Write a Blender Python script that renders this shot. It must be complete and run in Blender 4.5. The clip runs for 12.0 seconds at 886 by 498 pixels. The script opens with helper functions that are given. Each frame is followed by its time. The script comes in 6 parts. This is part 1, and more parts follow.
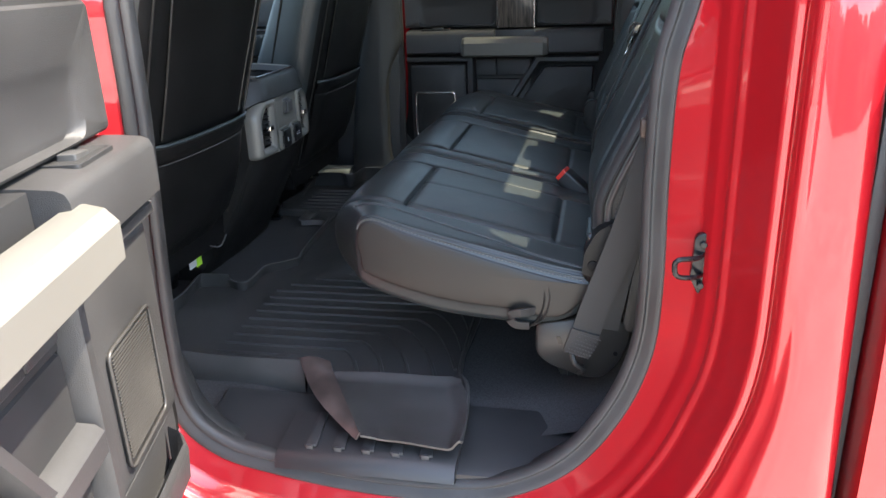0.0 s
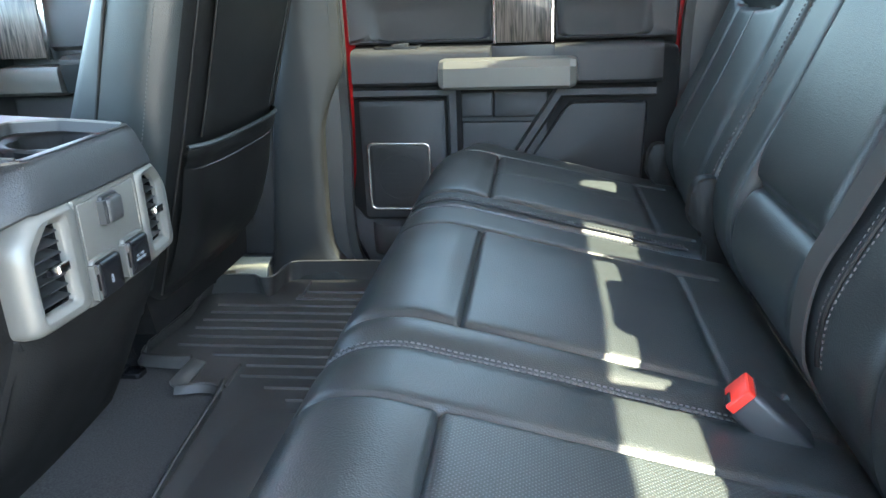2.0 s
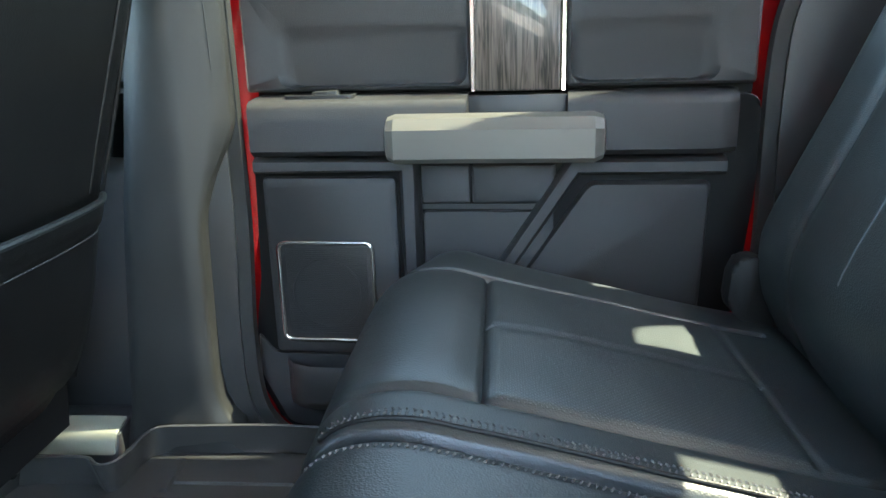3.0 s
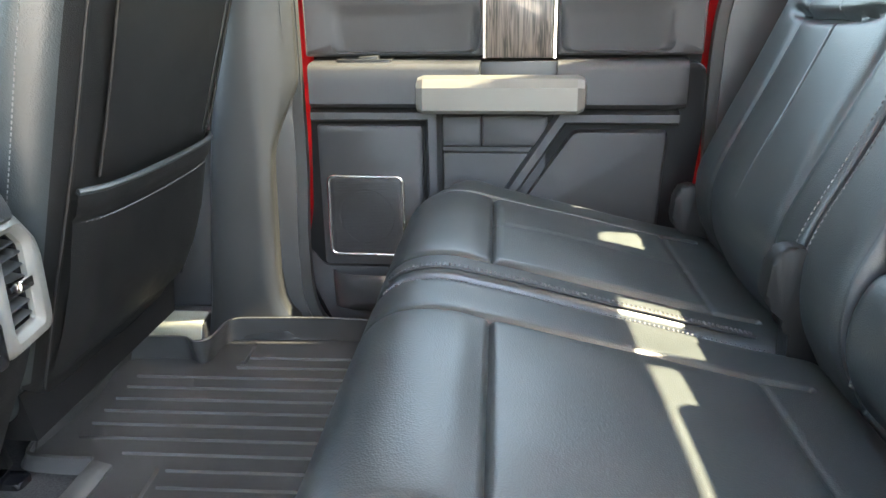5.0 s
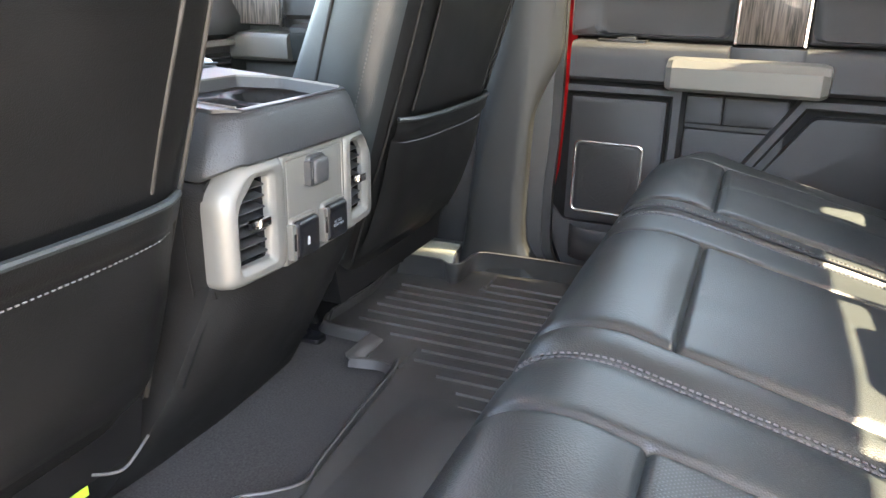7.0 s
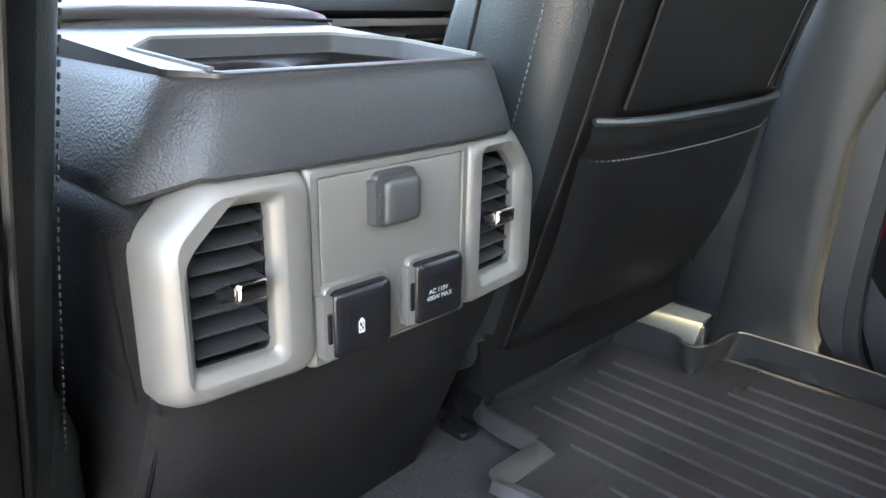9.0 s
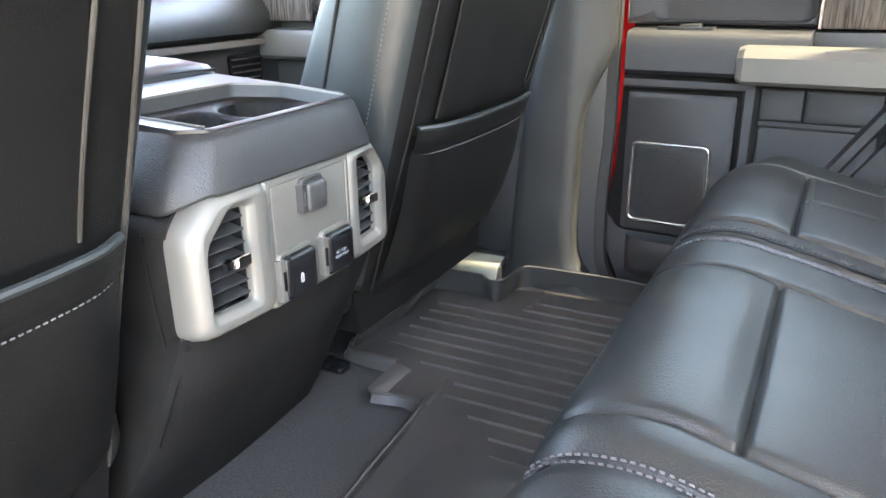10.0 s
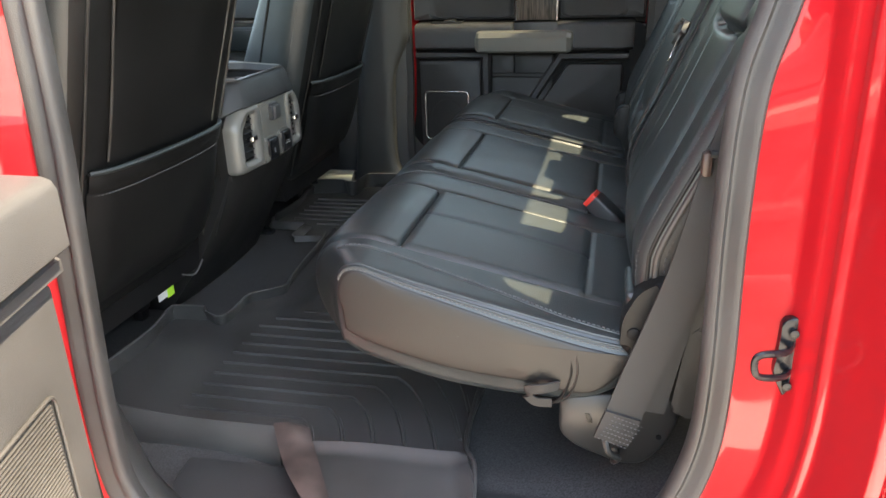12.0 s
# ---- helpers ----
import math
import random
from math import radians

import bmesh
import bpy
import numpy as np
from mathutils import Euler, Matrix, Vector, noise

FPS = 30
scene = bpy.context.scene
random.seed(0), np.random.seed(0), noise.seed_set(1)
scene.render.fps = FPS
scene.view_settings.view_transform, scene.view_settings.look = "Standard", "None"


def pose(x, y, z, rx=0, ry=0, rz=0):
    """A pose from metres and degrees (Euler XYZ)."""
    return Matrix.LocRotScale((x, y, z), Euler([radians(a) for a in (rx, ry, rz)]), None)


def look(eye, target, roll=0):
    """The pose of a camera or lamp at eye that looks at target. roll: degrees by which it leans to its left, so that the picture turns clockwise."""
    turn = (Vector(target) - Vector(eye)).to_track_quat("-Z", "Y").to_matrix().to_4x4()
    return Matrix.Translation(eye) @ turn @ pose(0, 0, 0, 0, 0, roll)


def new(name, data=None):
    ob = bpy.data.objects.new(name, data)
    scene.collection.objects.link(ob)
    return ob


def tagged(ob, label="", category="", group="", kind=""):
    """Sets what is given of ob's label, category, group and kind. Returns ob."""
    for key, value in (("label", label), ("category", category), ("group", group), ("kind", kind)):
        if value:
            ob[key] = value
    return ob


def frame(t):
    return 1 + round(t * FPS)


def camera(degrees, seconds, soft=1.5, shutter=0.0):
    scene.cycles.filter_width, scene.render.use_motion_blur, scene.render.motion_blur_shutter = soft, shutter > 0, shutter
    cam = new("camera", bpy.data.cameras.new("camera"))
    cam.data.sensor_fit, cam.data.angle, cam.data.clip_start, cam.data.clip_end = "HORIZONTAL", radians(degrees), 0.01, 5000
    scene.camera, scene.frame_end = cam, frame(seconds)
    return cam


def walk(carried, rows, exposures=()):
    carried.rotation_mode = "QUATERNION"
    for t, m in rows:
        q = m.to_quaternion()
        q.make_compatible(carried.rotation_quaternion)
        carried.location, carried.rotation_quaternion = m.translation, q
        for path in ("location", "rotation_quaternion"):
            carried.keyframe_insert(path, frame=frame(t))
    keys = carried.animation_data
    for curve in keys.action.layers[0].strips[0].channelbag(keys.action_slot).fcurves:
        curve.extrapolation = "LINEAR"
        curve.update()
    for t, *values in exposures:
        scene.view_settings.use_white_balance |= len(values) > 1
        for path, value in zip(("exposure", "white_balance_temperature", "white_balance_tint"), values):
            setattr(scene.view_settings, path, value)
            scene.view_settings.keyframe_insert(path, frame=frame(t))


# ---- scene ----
cam = camera(61.4, 12.0)
PATH = [
    (0, (0.127, 0.114, 1.433), (-0.266, 1.95, 0.743), -2.2),
    (0.5, (0.124, 0.178, 1.427), (-0.266, 2.013, 0.734), -2.3),
    (1, (0.076, 0.413, 1.418), (-0.286, 2.25, 0.716), -2.5),
    (1.5, (-0.011, 0.708, 1.391), (-0.335, 2.554, 0.693), -2.9),
    (2, (-0.113, 1.057, 1.379), (-0.372, 2.925, 0.714), -2.5),
    (2.5, (-0.184, 1.466, 1.364), (-0.337, 3.367, 0.764), -1.8),
    (2.7, (-0.177, 1.607, 1.334), (-0.329, 3.526, 0.792), -1.6),
    (4.3, (-0.194, 1.724, 1.327), (-0.308, 3.635, 0.747), -1.8),
    (4.5, (-0.203, 1.632, 1.327), (-0.311, 3.542, 0.744), -1.2),
    (5, (-0.184, 1.352, 1.358), (-0.331, 3.243, 0.723), -0.9),
    (5.5, (-0.151, 1.095, 1.37), (-0.341, 2.975, 0.714), -0.5),
    (6, (-0.133, 0.981, 1.373), (-0.377, 2.849, 0.703), -0.3),
    (6.5, (-0.132, 0.991, 1.373), (-0.547, 2.829, 0.704), 0.2),
    (7, (-0.159, 1.122, 1.346), (-0.876, 2.87, 0.691), 1.1),
    (7.5, (-0.22, 1.374, 1.294), (-1.293, 2.942, 0.67), 1.8),
    (7.7, (-0.235, 1.468, 1.285), (-1.435, 2.94, 0.658), 2.1),
    (9.3, (-0.28, 1.56, 1.265), (-1.609, 2.91, 0.624), 1.2),
    (9.5, (-0.26, 1.513, 1.281), (-1.496, 2.947, 0.635), 0.5),
    (10, (-0.171, 1.282, 1.346), (-1.046, 2.946, 0.664), -0.9),
    (10.5, (-0.132, 0.959, 1.39), (-0.715, 2.734, 0.675), -1.5),
    (11, (-0.057, 0.755, 1.435), (-0.545, 2.554, 0.71), -1.9),
    (11.5, (0.035, 0.546, 1.446), (-0.419, 2.355, 0.722), -1.9),
    (12, (0.094, 0.365, 1.434), (-0.339, 2.18, 0.714), -2.1),
]
EXPOSURE = [(0, 3.70, 7300, 10), (0.5, 3.76, 7300, 10), (1, 4.55, 7500, 7), (1.5, 5.45, 7400, 5), (2, 5.58, 7200, 4), (2.5, 5.5, 7100, 2), (4.5, 5.85, 8400, 9), (5, 6.3, 8500, 11), (5.5, 6.15, 8700, 12), (6, 6.1, 9000, 15), (6.5, 5.9, 9200, 19), (7.5, 5.9, 8600, 13), (9.5, 5.8, 8400, 13), (10, 6.1, 8600, 14), (10.5, 6.2, 9000, 16), (11, 6.42, 9200, 22), (11.5, 5.75, 10000, 22), (11.7, 5.75, 9800, 20), (12, 4.42, 8800, 10)]
walk(cam, [(t, look(eye, target, roll)) for t, eye, target, roll in PATH], EXPOSURE)

# ---- light ----
YC = 1.873                      # the truck's middle line
SUN_EL, SUN_AZ = 59.5, 5.0      # degrees: height, and turn from +x towards +y
world = bpy.data.worlds.new("sky")
scene.world = world
world.use_nodes = True
wn = world.node_tree.nodes
sky = wn.new("ShaderNodeTexSky")
sky.sky_type = "NISHITA"
sky.sun_disc = False
sky.sun_elevation = radians(SUN_EL)
sky.sun_rotation = radians(90 - SUN_AZ)
sky.air_density, sky.dust_density = 1.0, 0.8
world.node_tree.links.new(sky.outputs[0], wn["Background"].inputs[0])
wn["Background"].inputs[1].default_value = 0.15
sun = new("sun", bpy.data.lights.new("sun", "SUN"))
sun.data.energy = 2.0
sun.data.angle = radians(0.55)
sun.data.color = (1.0, 0.965, 0.90)
sd = Vector((math.cos(radians(SUN_AZ)) * math.cos(radians(SUN_EL)), math.sin(radians(SUN_AZ)) * math.cos(radians(SUN_EL)), math.sin(radians(SUN_EL))))
sun.matrix_world = look(sd * 20, (0, 0, 0))


# ---- materials ----
def material(name, colour, rough, metal=0.0, grain=0.0, grain_scale=400.0, bump=0.0, stain=0.15, stain_scale=6.0, coat=0.0, voronoi=False, spec=0.5, sheen=0.0, rough_var=0.08):
    """A surface with fine relief, and stains that vary its colour and gloss at two scales."""
    m = bpy.data.materials.new(name)
    m.use_nodes = True
    n, l = m.node_tree.nodes, m.node_tree.links
    b = n["Principled BSDF"]
    b.inputs["Metallic"].default_value = metal
    b.inputs["Specular IOR Level"].default_value = spec
    b.inputs["Coat Weight"].default_value = coat
    b.inputs["Coat Roughness"].default_value = 0.03
    if sheen:
        b.inputs["Sheen Weight"].default_value = sheen
        b.inputs["Sheen Roughness"].default_value = 0.5
    tc = n.new("ShaderNodeTexCoord")
    big = n.new("ShaderNodeTexNoise")
    big.inputs["Scale"].default_value, big.inputs["Detail"].default_value = stain_scale, 5
    l.new(tc.outputs["Object"], big.inputs["Vector"])
    ramp = n.new("ShaderNodeMapRange")
    ramp.inputs[1].default_value, ramp.inputs[2].default_value = 0.3, 0.7
    ramp.inputs[3].default_value, ramp.inputs[4].default_value = 1 - stain, 1 + stain
    l.new(big.outputs["Fac"], ramp.inputs[0])
    mul = n.new("ShaderNodeVectorMath")
    mul.operation = "SCALE"
    mul.inputs[0].default_value = colour
    l.new(ramp.outputs[0], mul.inputs["Scale"])
    l.new(mul.outputs[0], b.inputs["Base Color"])
    rr = n.new("ShaderNodeMapRange")
    rr.inputs[1].default_value, rr.inputs[2].default_value = 0.3, 0.7
    rr.inputs[3].default_value, rr.inputs[4].default_value = max(0.02, rough - rough_var), min(1, rough + rough_var)
    l.new(big.outputs["Fac"], rr.inputs[0])
    l.new(rr.outputs[0], b.inputs["Roughness"])
    if bump:
        fine = n.new("ShaderNodeTexVoronoi" if voronoi else "ShaderNodeTexNoise")
        fine.inputs["Scale"].default_value = grain_scale
        l.new(tc.outputs["Object"], fine.inputs["Vector"])
        bp = n.new("ShaderNodeBump")
        bp.inputs["Strength"].default_value, bp.inputs["Distance"].default_value = bump, 0.001
        l.new(fine.outputs["Distance" if voronoi else "Fac"], bp.inputs["Height"])
        l.new(bp.outputs[0], b.inputs["Normal"])
    return m


def perforated(name, base):
    """Leather with rows of small punched holes."""
    m = base.copy()
    m.name = name
    n, l = m.node_tree.nodes, m.node_tree.links
    b = n["Principled BSDF"]
    tc = n.new("ShaderNodeTexCoord")
    mp = n.new("ShaderNodeMapping")
    mp.inputs["Rotation"].default_value = (0, 0, radians(45))
    mp.inputs["Scale"].default_value = (330, 330, 0)
    l.new(tc.outputs["Object"], mp.inputs[0])
    fr = n.new("ShaderNodeVectorMath")
    fr.operation = "FRACTION"
    l.new(mp.outputs[0], fr.inputs[0])
    ds = n.new("ShaderNodeVectorMath")
    ds.operation = "DISTANCE"
    ds.inputs[1].default_value = (0.5, 0.5, 0)
    l.new(fr.outputs[0], ds.inputs[0])
    hole = n.new("ShaderNodeMapRange")
    hole.inputs[1].default_value, hole.inputs[2].default_value = 0.15, 0.26
    l.new(ds.outputs["Value"], hole.inputs[0])
    old = b.inputs["Base Color"].links[0].from_socket
    sc = n.new("ShaderNodeVectorMath")
    sc.operation = "SCALE"
    l.new(old, sc.inputs[0])
    pw = n.new("ShaderNodeMapRange")
    pw.inputs[3].default_value, pw.inputs[4].default_value = 3.2, 1.0
    l.new(hole.outputs[0], pw.inputs[0])
    l.new(pw.outputs[0], sc.inputs["Scale"])
    l.new(sc.outputs[0], b.inputs["Base Color"])
    bp = n.new("ShaderNodeBump")
    bp.inputs["Strength"].default_value, bp.inputs["Distance"].default_value = 0.22, 0.0006
    l.new(hole.outputs[0], bp.inputs["Height"])
    l.new(b.inputs["Normal"].links[0].from_socket, bp.inputs["Normal"])
    l.new(bp.outputs[0], b.inputs["Normal"])
    return m


def wood_grain(name):
    m = material(name, (0.12, 0.085, 0.06), 0.38, coat=0.3)
    n, l = m.node_tree.nodes, m.node_tree.links
    b = n["Principled BSDF"]
    tc = n.new("ShaderNodeTexCoord")
    mp = n.new("ShaderNodeMapping")
    mp.inputs["Scale"].default_value = (260, 260, 14)
    l.new(tc.outputs["Object"], mp.inputs[0])
    nz = n.new("ShaderNodeTexNoise")
    nz.inputs["Scale"].default_value, nz.inputs["Detail"].default_value, nz.inputs["Distortion"].default_value = 1.0, 4, 0.8
    l.new(mp.outputs[0], nz.inputs["Vector"])
    cr = n.new("ShaderNodeValToRGB")
    cr.color_ramp.elements[0].position, cr.color_ramp.elements[0].color = 0.38, (0.025, 0.02, 0.017, 1)
    cr.color_ramp.elements[1].position, cr.color_ramp.elements[1].color = 0.62, (0.15, 0.12, 0.10, 1)
    l.new(nz.outputs["Fac"], cr.inputs[0])
    l.new(cr.outputs[0], b.inputs["Base Color"])
    return m


def glass(name, tint):
    m = bpy.data.materials.new(name)
    m.use_nodes = True
    n, l = m.node_tree.nodes, m.node_tree.links
    out = n["Material Output"]
    tr, gl, mx, fr = n.new("ShaderNodeBsdfTransparent"), n.new("ShaderNodeBsdfGlossy"), n.new("ShaderNodeMixShader"), n.new("ShaderNodeLayerWeight")
    tr.inputs[0].default_value = (*tint, 1)
    gl.inputs["Roughness"].default_value = 0.01
    pw, ma = n.new("ShaderNodeMath"), n.new("ShaderNodeMath")
    pw.operation, ma.operation = "POWER", "MULTIPLY_ADD"
    pw.inputs[1].default_value = 4.0
    ma.inputs[1].default_value, ma.inputs[2].default_value = 0.6, 0.03
    fr.inputs[0].default_value = 0.5
    l.new(fr.outputs["Facing"], pw.inputs[0])
    l.new(pw.outputs[0], ma.inputs[0])
    l.new(ma.outputs[0], mx.inputs[0])
    l.new(tr.outputs[0], mx.inputs[1])
    l.new(gl.outputs[0], mx.inputs[2])
    l.new(mx.outputs[0], out.inputs[0])
    return m


LEATHER = material("black_leather", (0.0203, 0.0240, 0.0240), 0.37, bump=0.22, grain_scale=620, voronoi=True, stain=0.15, stain_scale=9, spec=0.48, rough_var=0.04)
PERF = perforated("perforated_leather", LEATHER)
VINYL = material("black_vinyl", (0.0078, 0.0076, 0.0073), 0.40, bump=0.25, grain_scale=900, voronoi=True, stain=0.25, spec=0.18)
PIPING = material("grey_piping", (0.060, 0.051, 0.044), 0.5, stain=0.2)
PLASTIC = material("black_plastic", (0.0310, 0.0305, 0.0310), 0.42, bump=0.4, grain_scale=1100, voronoi=True, stain=0.18)
# Black plastic, also used as painted shade in the rear doors' panel gaps.
BLACKTRIM = material("black_plastic_and_gap_shade", (0.0065, 0.0063, 0.0063), 0.55, bump=0.2, grain_scale=1100, stain=0.2, spec=0.14)
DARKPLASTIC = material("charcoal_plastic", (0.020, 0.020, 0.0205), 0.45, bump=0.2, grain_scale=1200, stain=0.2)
PILLAR = material("grey_pillar_trim", (0.0225, 0.0222, 0.021), 0.46, bump=0.20, grain_scale=1300, voronoi=True, stain=0.15, spec=0.4)
GLOSSBLACK = material("gloss_black", (0.009, 0.009, 0.010), 0.22, spec=0.3, stain=0.1, rough_var=0.04)
SILVER = material("satin_silver", (0.142, 0.135, 0.119), 0.45, metal=0.30, bump=0.05, grain_scale=1500, stain=0.04, rough_var=0.03)
CHROME = material("chrome", (0.82, 0.81, 0.79), 0.14, metal=1.0, stain=0.05, rough_var=0.03)
CARPET = material("black_carpet", (0.044, 0.043, 0.043), 0.95, bump=1.0, grain_scale=900, stain=0.38, stain_scale=360, spec=0.1)
LIT_PIPING = material("highlit_seat_piping", (0.030, 0.0265, 0.0225), 0.45, bump=0.2, grain_scale=900, stain=0.3, stain_scale=14, spec=0.35)
RUBBER = material("rubber_mat", (0.045, 0.043, 0.041), 0.38, bump=0.35, grain_scale=1300, stain=0.25, stain_scale=8)
RUBBER_BACK = material("rubber_underside", (0.056, 0.040, 0.035), 0.46, bump=0.2, grain_scale=500, stain=0.45, stain_scale=20)
SEAL = material("rubber_seal", (0.028, 0.0272, 0.026), 0.5, bump=0.3, grain_scale=900, stain=0.25, stain_scale=12)
WEB = material("belt_webbing", (0.028, 0.0255, 0.023), 0.75, bump=0.5, grain_scale=1500, stain=0.12)
THREAD = material("grey_thread", (0.080, 0.077, 0.074), 0.7, stain=0.25, stain_scale=60)
HEMTHREAD = material("dark_grey_thread", (0.055, 0.055, 0.055), 0.6, stain=0.25, stain_scale=60)
STEEL = material("painted_bracket", (0.027, 0.0255, 0.024), 0.45, bump=0.15, grain_scale=600, stain=0.2)
RED = material("red_metallic_paint", (0.35, 0.0075, 0.0125), 0.36, metal=0.25, bump=0.02, grain_scale=2500, stain=0.03, coat=1.0, spec=0.3, rough_var=0.02)
RED.node_tree.nodes["Principled BSDF"].inputs["Coat IOR"].default_value = 1.5
GRAINED = material("grained_soft_trim", (0.026, 0.027, 0.028), 0.46, bump=0.34, grain_scale=540, voronoi=True, stain=0.15, spec=0.32)
LOWERTRIM = material("charcoal_lower_trim", (0.012, 0.0115, 0.011), 0.55, bump=0.4, grain_scale=650, voronoi=True, stain=0.25, stain_scale=10, spec=0.15)
# Brown tint puts warm light off the ground into the seat sides' colour.
SIDEVINYL = material("bounce_tinted_vinyl", (0.0125, 0.0115, 0.0104), 0.42, bump=0.18, grain_scale=900, voronoi=True, stain=0.2, spec=0.36)
REDBUTTON = material("red_button", (0.75, 0.035, 0.02), 0.4, stain=0.08)
WOOD = wood_grain("dark_wood")
HEADLINER = material("grey_headliner", (0.48, 0.47, 0.45), 0.9, bump=0.5, grain_scale=800, stain=0.06)
ASPHALT = material("pale_asphalt", (0.43, 0.385, 0.325), 0.9, bump=0.8, grain_scale=120, stain=0.2, stain_scale=0.8)
LEAF = material("dark_foliage", (0.05, 0.08, 0.03), 0.8, stain=0.4, stain_scale=2)
SUNLIT_SILL = material("sunlit_sill_cream", (0.27, 0.26, 0.195), 0.4, stain=0.1)
PAPER = material("white_paper", (0.75, 0.75, 0.72), 0.6, stain=0.05)
GREENPAPER = material("lime_paper", (0.45, 0.80, 0.06), 0.6, stain=0.05)
INK = material("white_print", (0.45, 0.45, 0.45), 0.5, stain=0.03)
SOCKETGREY = material("dark_grey_socket_plastic", (0.040, 0.040, 0.040), 0.42, stain=0.1)
GREYPLASTIC = material("grey_cover_plastic", (0.09, 0.088, 0.084), 0.45, stain=0.1)
TINTED = glass("tinted_glass", (0.80, 0.81, 0.78))
PRIVACY = glass("privacy_glass", (0.52, 0.54, 0.515))
CLEAR = glass("clear_glass", (0.90, 0.92, 0.91))
SHADED = glass("shaded_windshield_glass", (0.76, 0.78, 0.78))


# ---- shape tools ----
def joined(bm, other):
    """Adds a second bmesh to the first."""
    me = bpy.data.meshes.new("joint")
    other.to_mesh(me)
    bm.from_mesh(me)
    other.free()
    bpy.data.meshes.remove(me)
    return bm


def to_object(name, bm, mat, smooth=40):
    bmesh.ops.recalc_face_normals(bm, faces=bm.faces)
    me = bpy.data.meshes.new(name)
    bm.to_mesh(me)
    bm.free()
    me.materials.append(mat)
    me.polygons.foreach_set("use_smooth", [True] * len(me.polygons))
    me.set_sharp_from_angle(angle=radians(smooth))
    return new(name, me)


def part(name, bm, mat, parent, label="", smooth=40):
    ob = to_object(name, bm, mat, smooth)
    ob.parent = parent
    return tagged(ob, label)


def thing(name, label, category, at=None, group="", kind=""):
    ob = new(name)
    ob.empty_display_size = 0.05
    if at is not None:
        ob.matrix_world = at
    return tagged(ob, label, category, group, kind)


def solid(name, bm, mat, label, category, group="", kind="", smooth=40):
    return tagged(to_object(name, bm, mat, smooth), label, category, group, kind)


def box(x0, x1, y0, y1, z0, z1, bev=0.003, seg=2):
    bm = bmesh.new()
    bmesh.ops.create_cube(bm, size=1)
    for v in bm.verts:
        v.co = Vector(((x0 + x1) / 2 + v.co.x * (x1 - x0), (y0 + y1) / 2 + v.co.y * (y1 - y0), (z0 + z1) / 2 + v.co.z * (z1 - z0)))
    if bev:
        bmesh.ops.bevel(bm, geom=bm.edges[:], offset=bev, segments=seg, affect="EDGES", profile=0.5)
    return bm


def rounded(poly, r, n=4):
    """A closed outline with its corners rounded."""
    out = []
    k = len(poly)
    for i in range(k):
        a, b, c = (Vector(poly[j % k]) for j in (i - 1, i, i + 1))
        da, dc = (a - b), (c - b)
        rr = min(r, da.length * 0.45, dc.length * 0.45)
        p, q = b + da.normalized() * rr, b + dc.normalized() * rr
        for j in range(n + 1):
            s = j / n
            out.append((1 - s) ** 2 * p + 2 * s * (1 - s) * b + s * s * q)
    return out


def curve(points, n=8, closed=False):
    """A smooth line through points (Catmull-Rom)."""
    P = [Vector(p) for p in points]
    k = len(P)
    out = []
    for i in range(k if closed else k - 1):
        a, b = P[i], P[(i + 1) % k]
        p0 = P[i - 1] if (i or closed) else a
        p3 = P[(i + 2) % k] if (closed or i + 2 < k) else b
        for j in range(n):
            s = j / n
            out.append(0.5 * (2 * a + (b - p0) * s + (2 * p0 - 5 * a + 4 * b - p3) * s * s + (3 * a - p0 - 3 * b + p3) * s ** 3))
    if not closed:
        out.append(P[-1])
    return out


def loft(rings, caps=True, closed=True, wrap=False):
    """A skin over rings of equally many points."""
    bm = bmesh.new()
    R = [[bm.verts.new(p) for p in r] for r in rings]
    n = len(R[0])
    pairs = list(zip(R, R[1:]))
    if wrap:
        pairs.append((R[-1], R[0]))
    for a, b in pairs:
        for i in range(n if closed else n - 1):
            j = (i + 1) % n
            bm.faces.new((a[i], a[j], b[j], b[i]))
    if caps and closed and not wrap:
        for r in (R[0], R[-1]):
            bm.faces.new(r)
    return bm


def prism(poly, lo, hi, axis="y", bev=0.0, seg=2):
    """An outline in the plane across the axis, thickened from lo to hi. Outline pairs: (x, z) for y, (y, z) for x, (x, y) for z."""
    put = {"y": lambda p, d: (p[0], d, p[1]), "x": lambda p, d: (d, p[0], p[1]), "z": lambda p, d: (p[0], p[1], d)}[axis]
    bm = loft([[put(p, lo) for p in poly], [put(p, hi) for p in poly]])
    if bev:
        rim = [e for e in bm.edges if any(len(f.verts) > 4 for f in e.link_faces)] if len(poly) > 4 else bm.edges[:]
        bmesh.ops.bevel(bm, geom=rim, offset=bev, segments=seg, affect="EDGES", profile=0.5)
    return bm


def frames(path, closed=False, up=(0, 0, 1)):
    """At each point of a line: the point, the side way and the upward way."""
    out = []
    k = len(path)
    up = Vector(up)
    for i in range(k):
        a = path[i - 1] if (i or closed) else path[i]
        b = path[(i + 1) % k] if (closed or i + 1 < k) else path[i]
        d = (Vector(b) - Vector(a)).normalized()
        side = d.cross(up)
        if side.length < 1e-4:
            side = d.cross(Vector((1, 0.01, 0)))
        side.normalize()
        out.append((Vector(path[i]), side, side.cross(d).normalized()))
    return out


def sweep(path, profile, closed=False, up=(0, 0, 1)):
    """A profile of (side, up) pairs drawn along a line."""
    return loft([[p + s * a + u * b for a, b in profile] for p, s, u in frames(path, closed, up)], caps=not closed, wrap=closed)


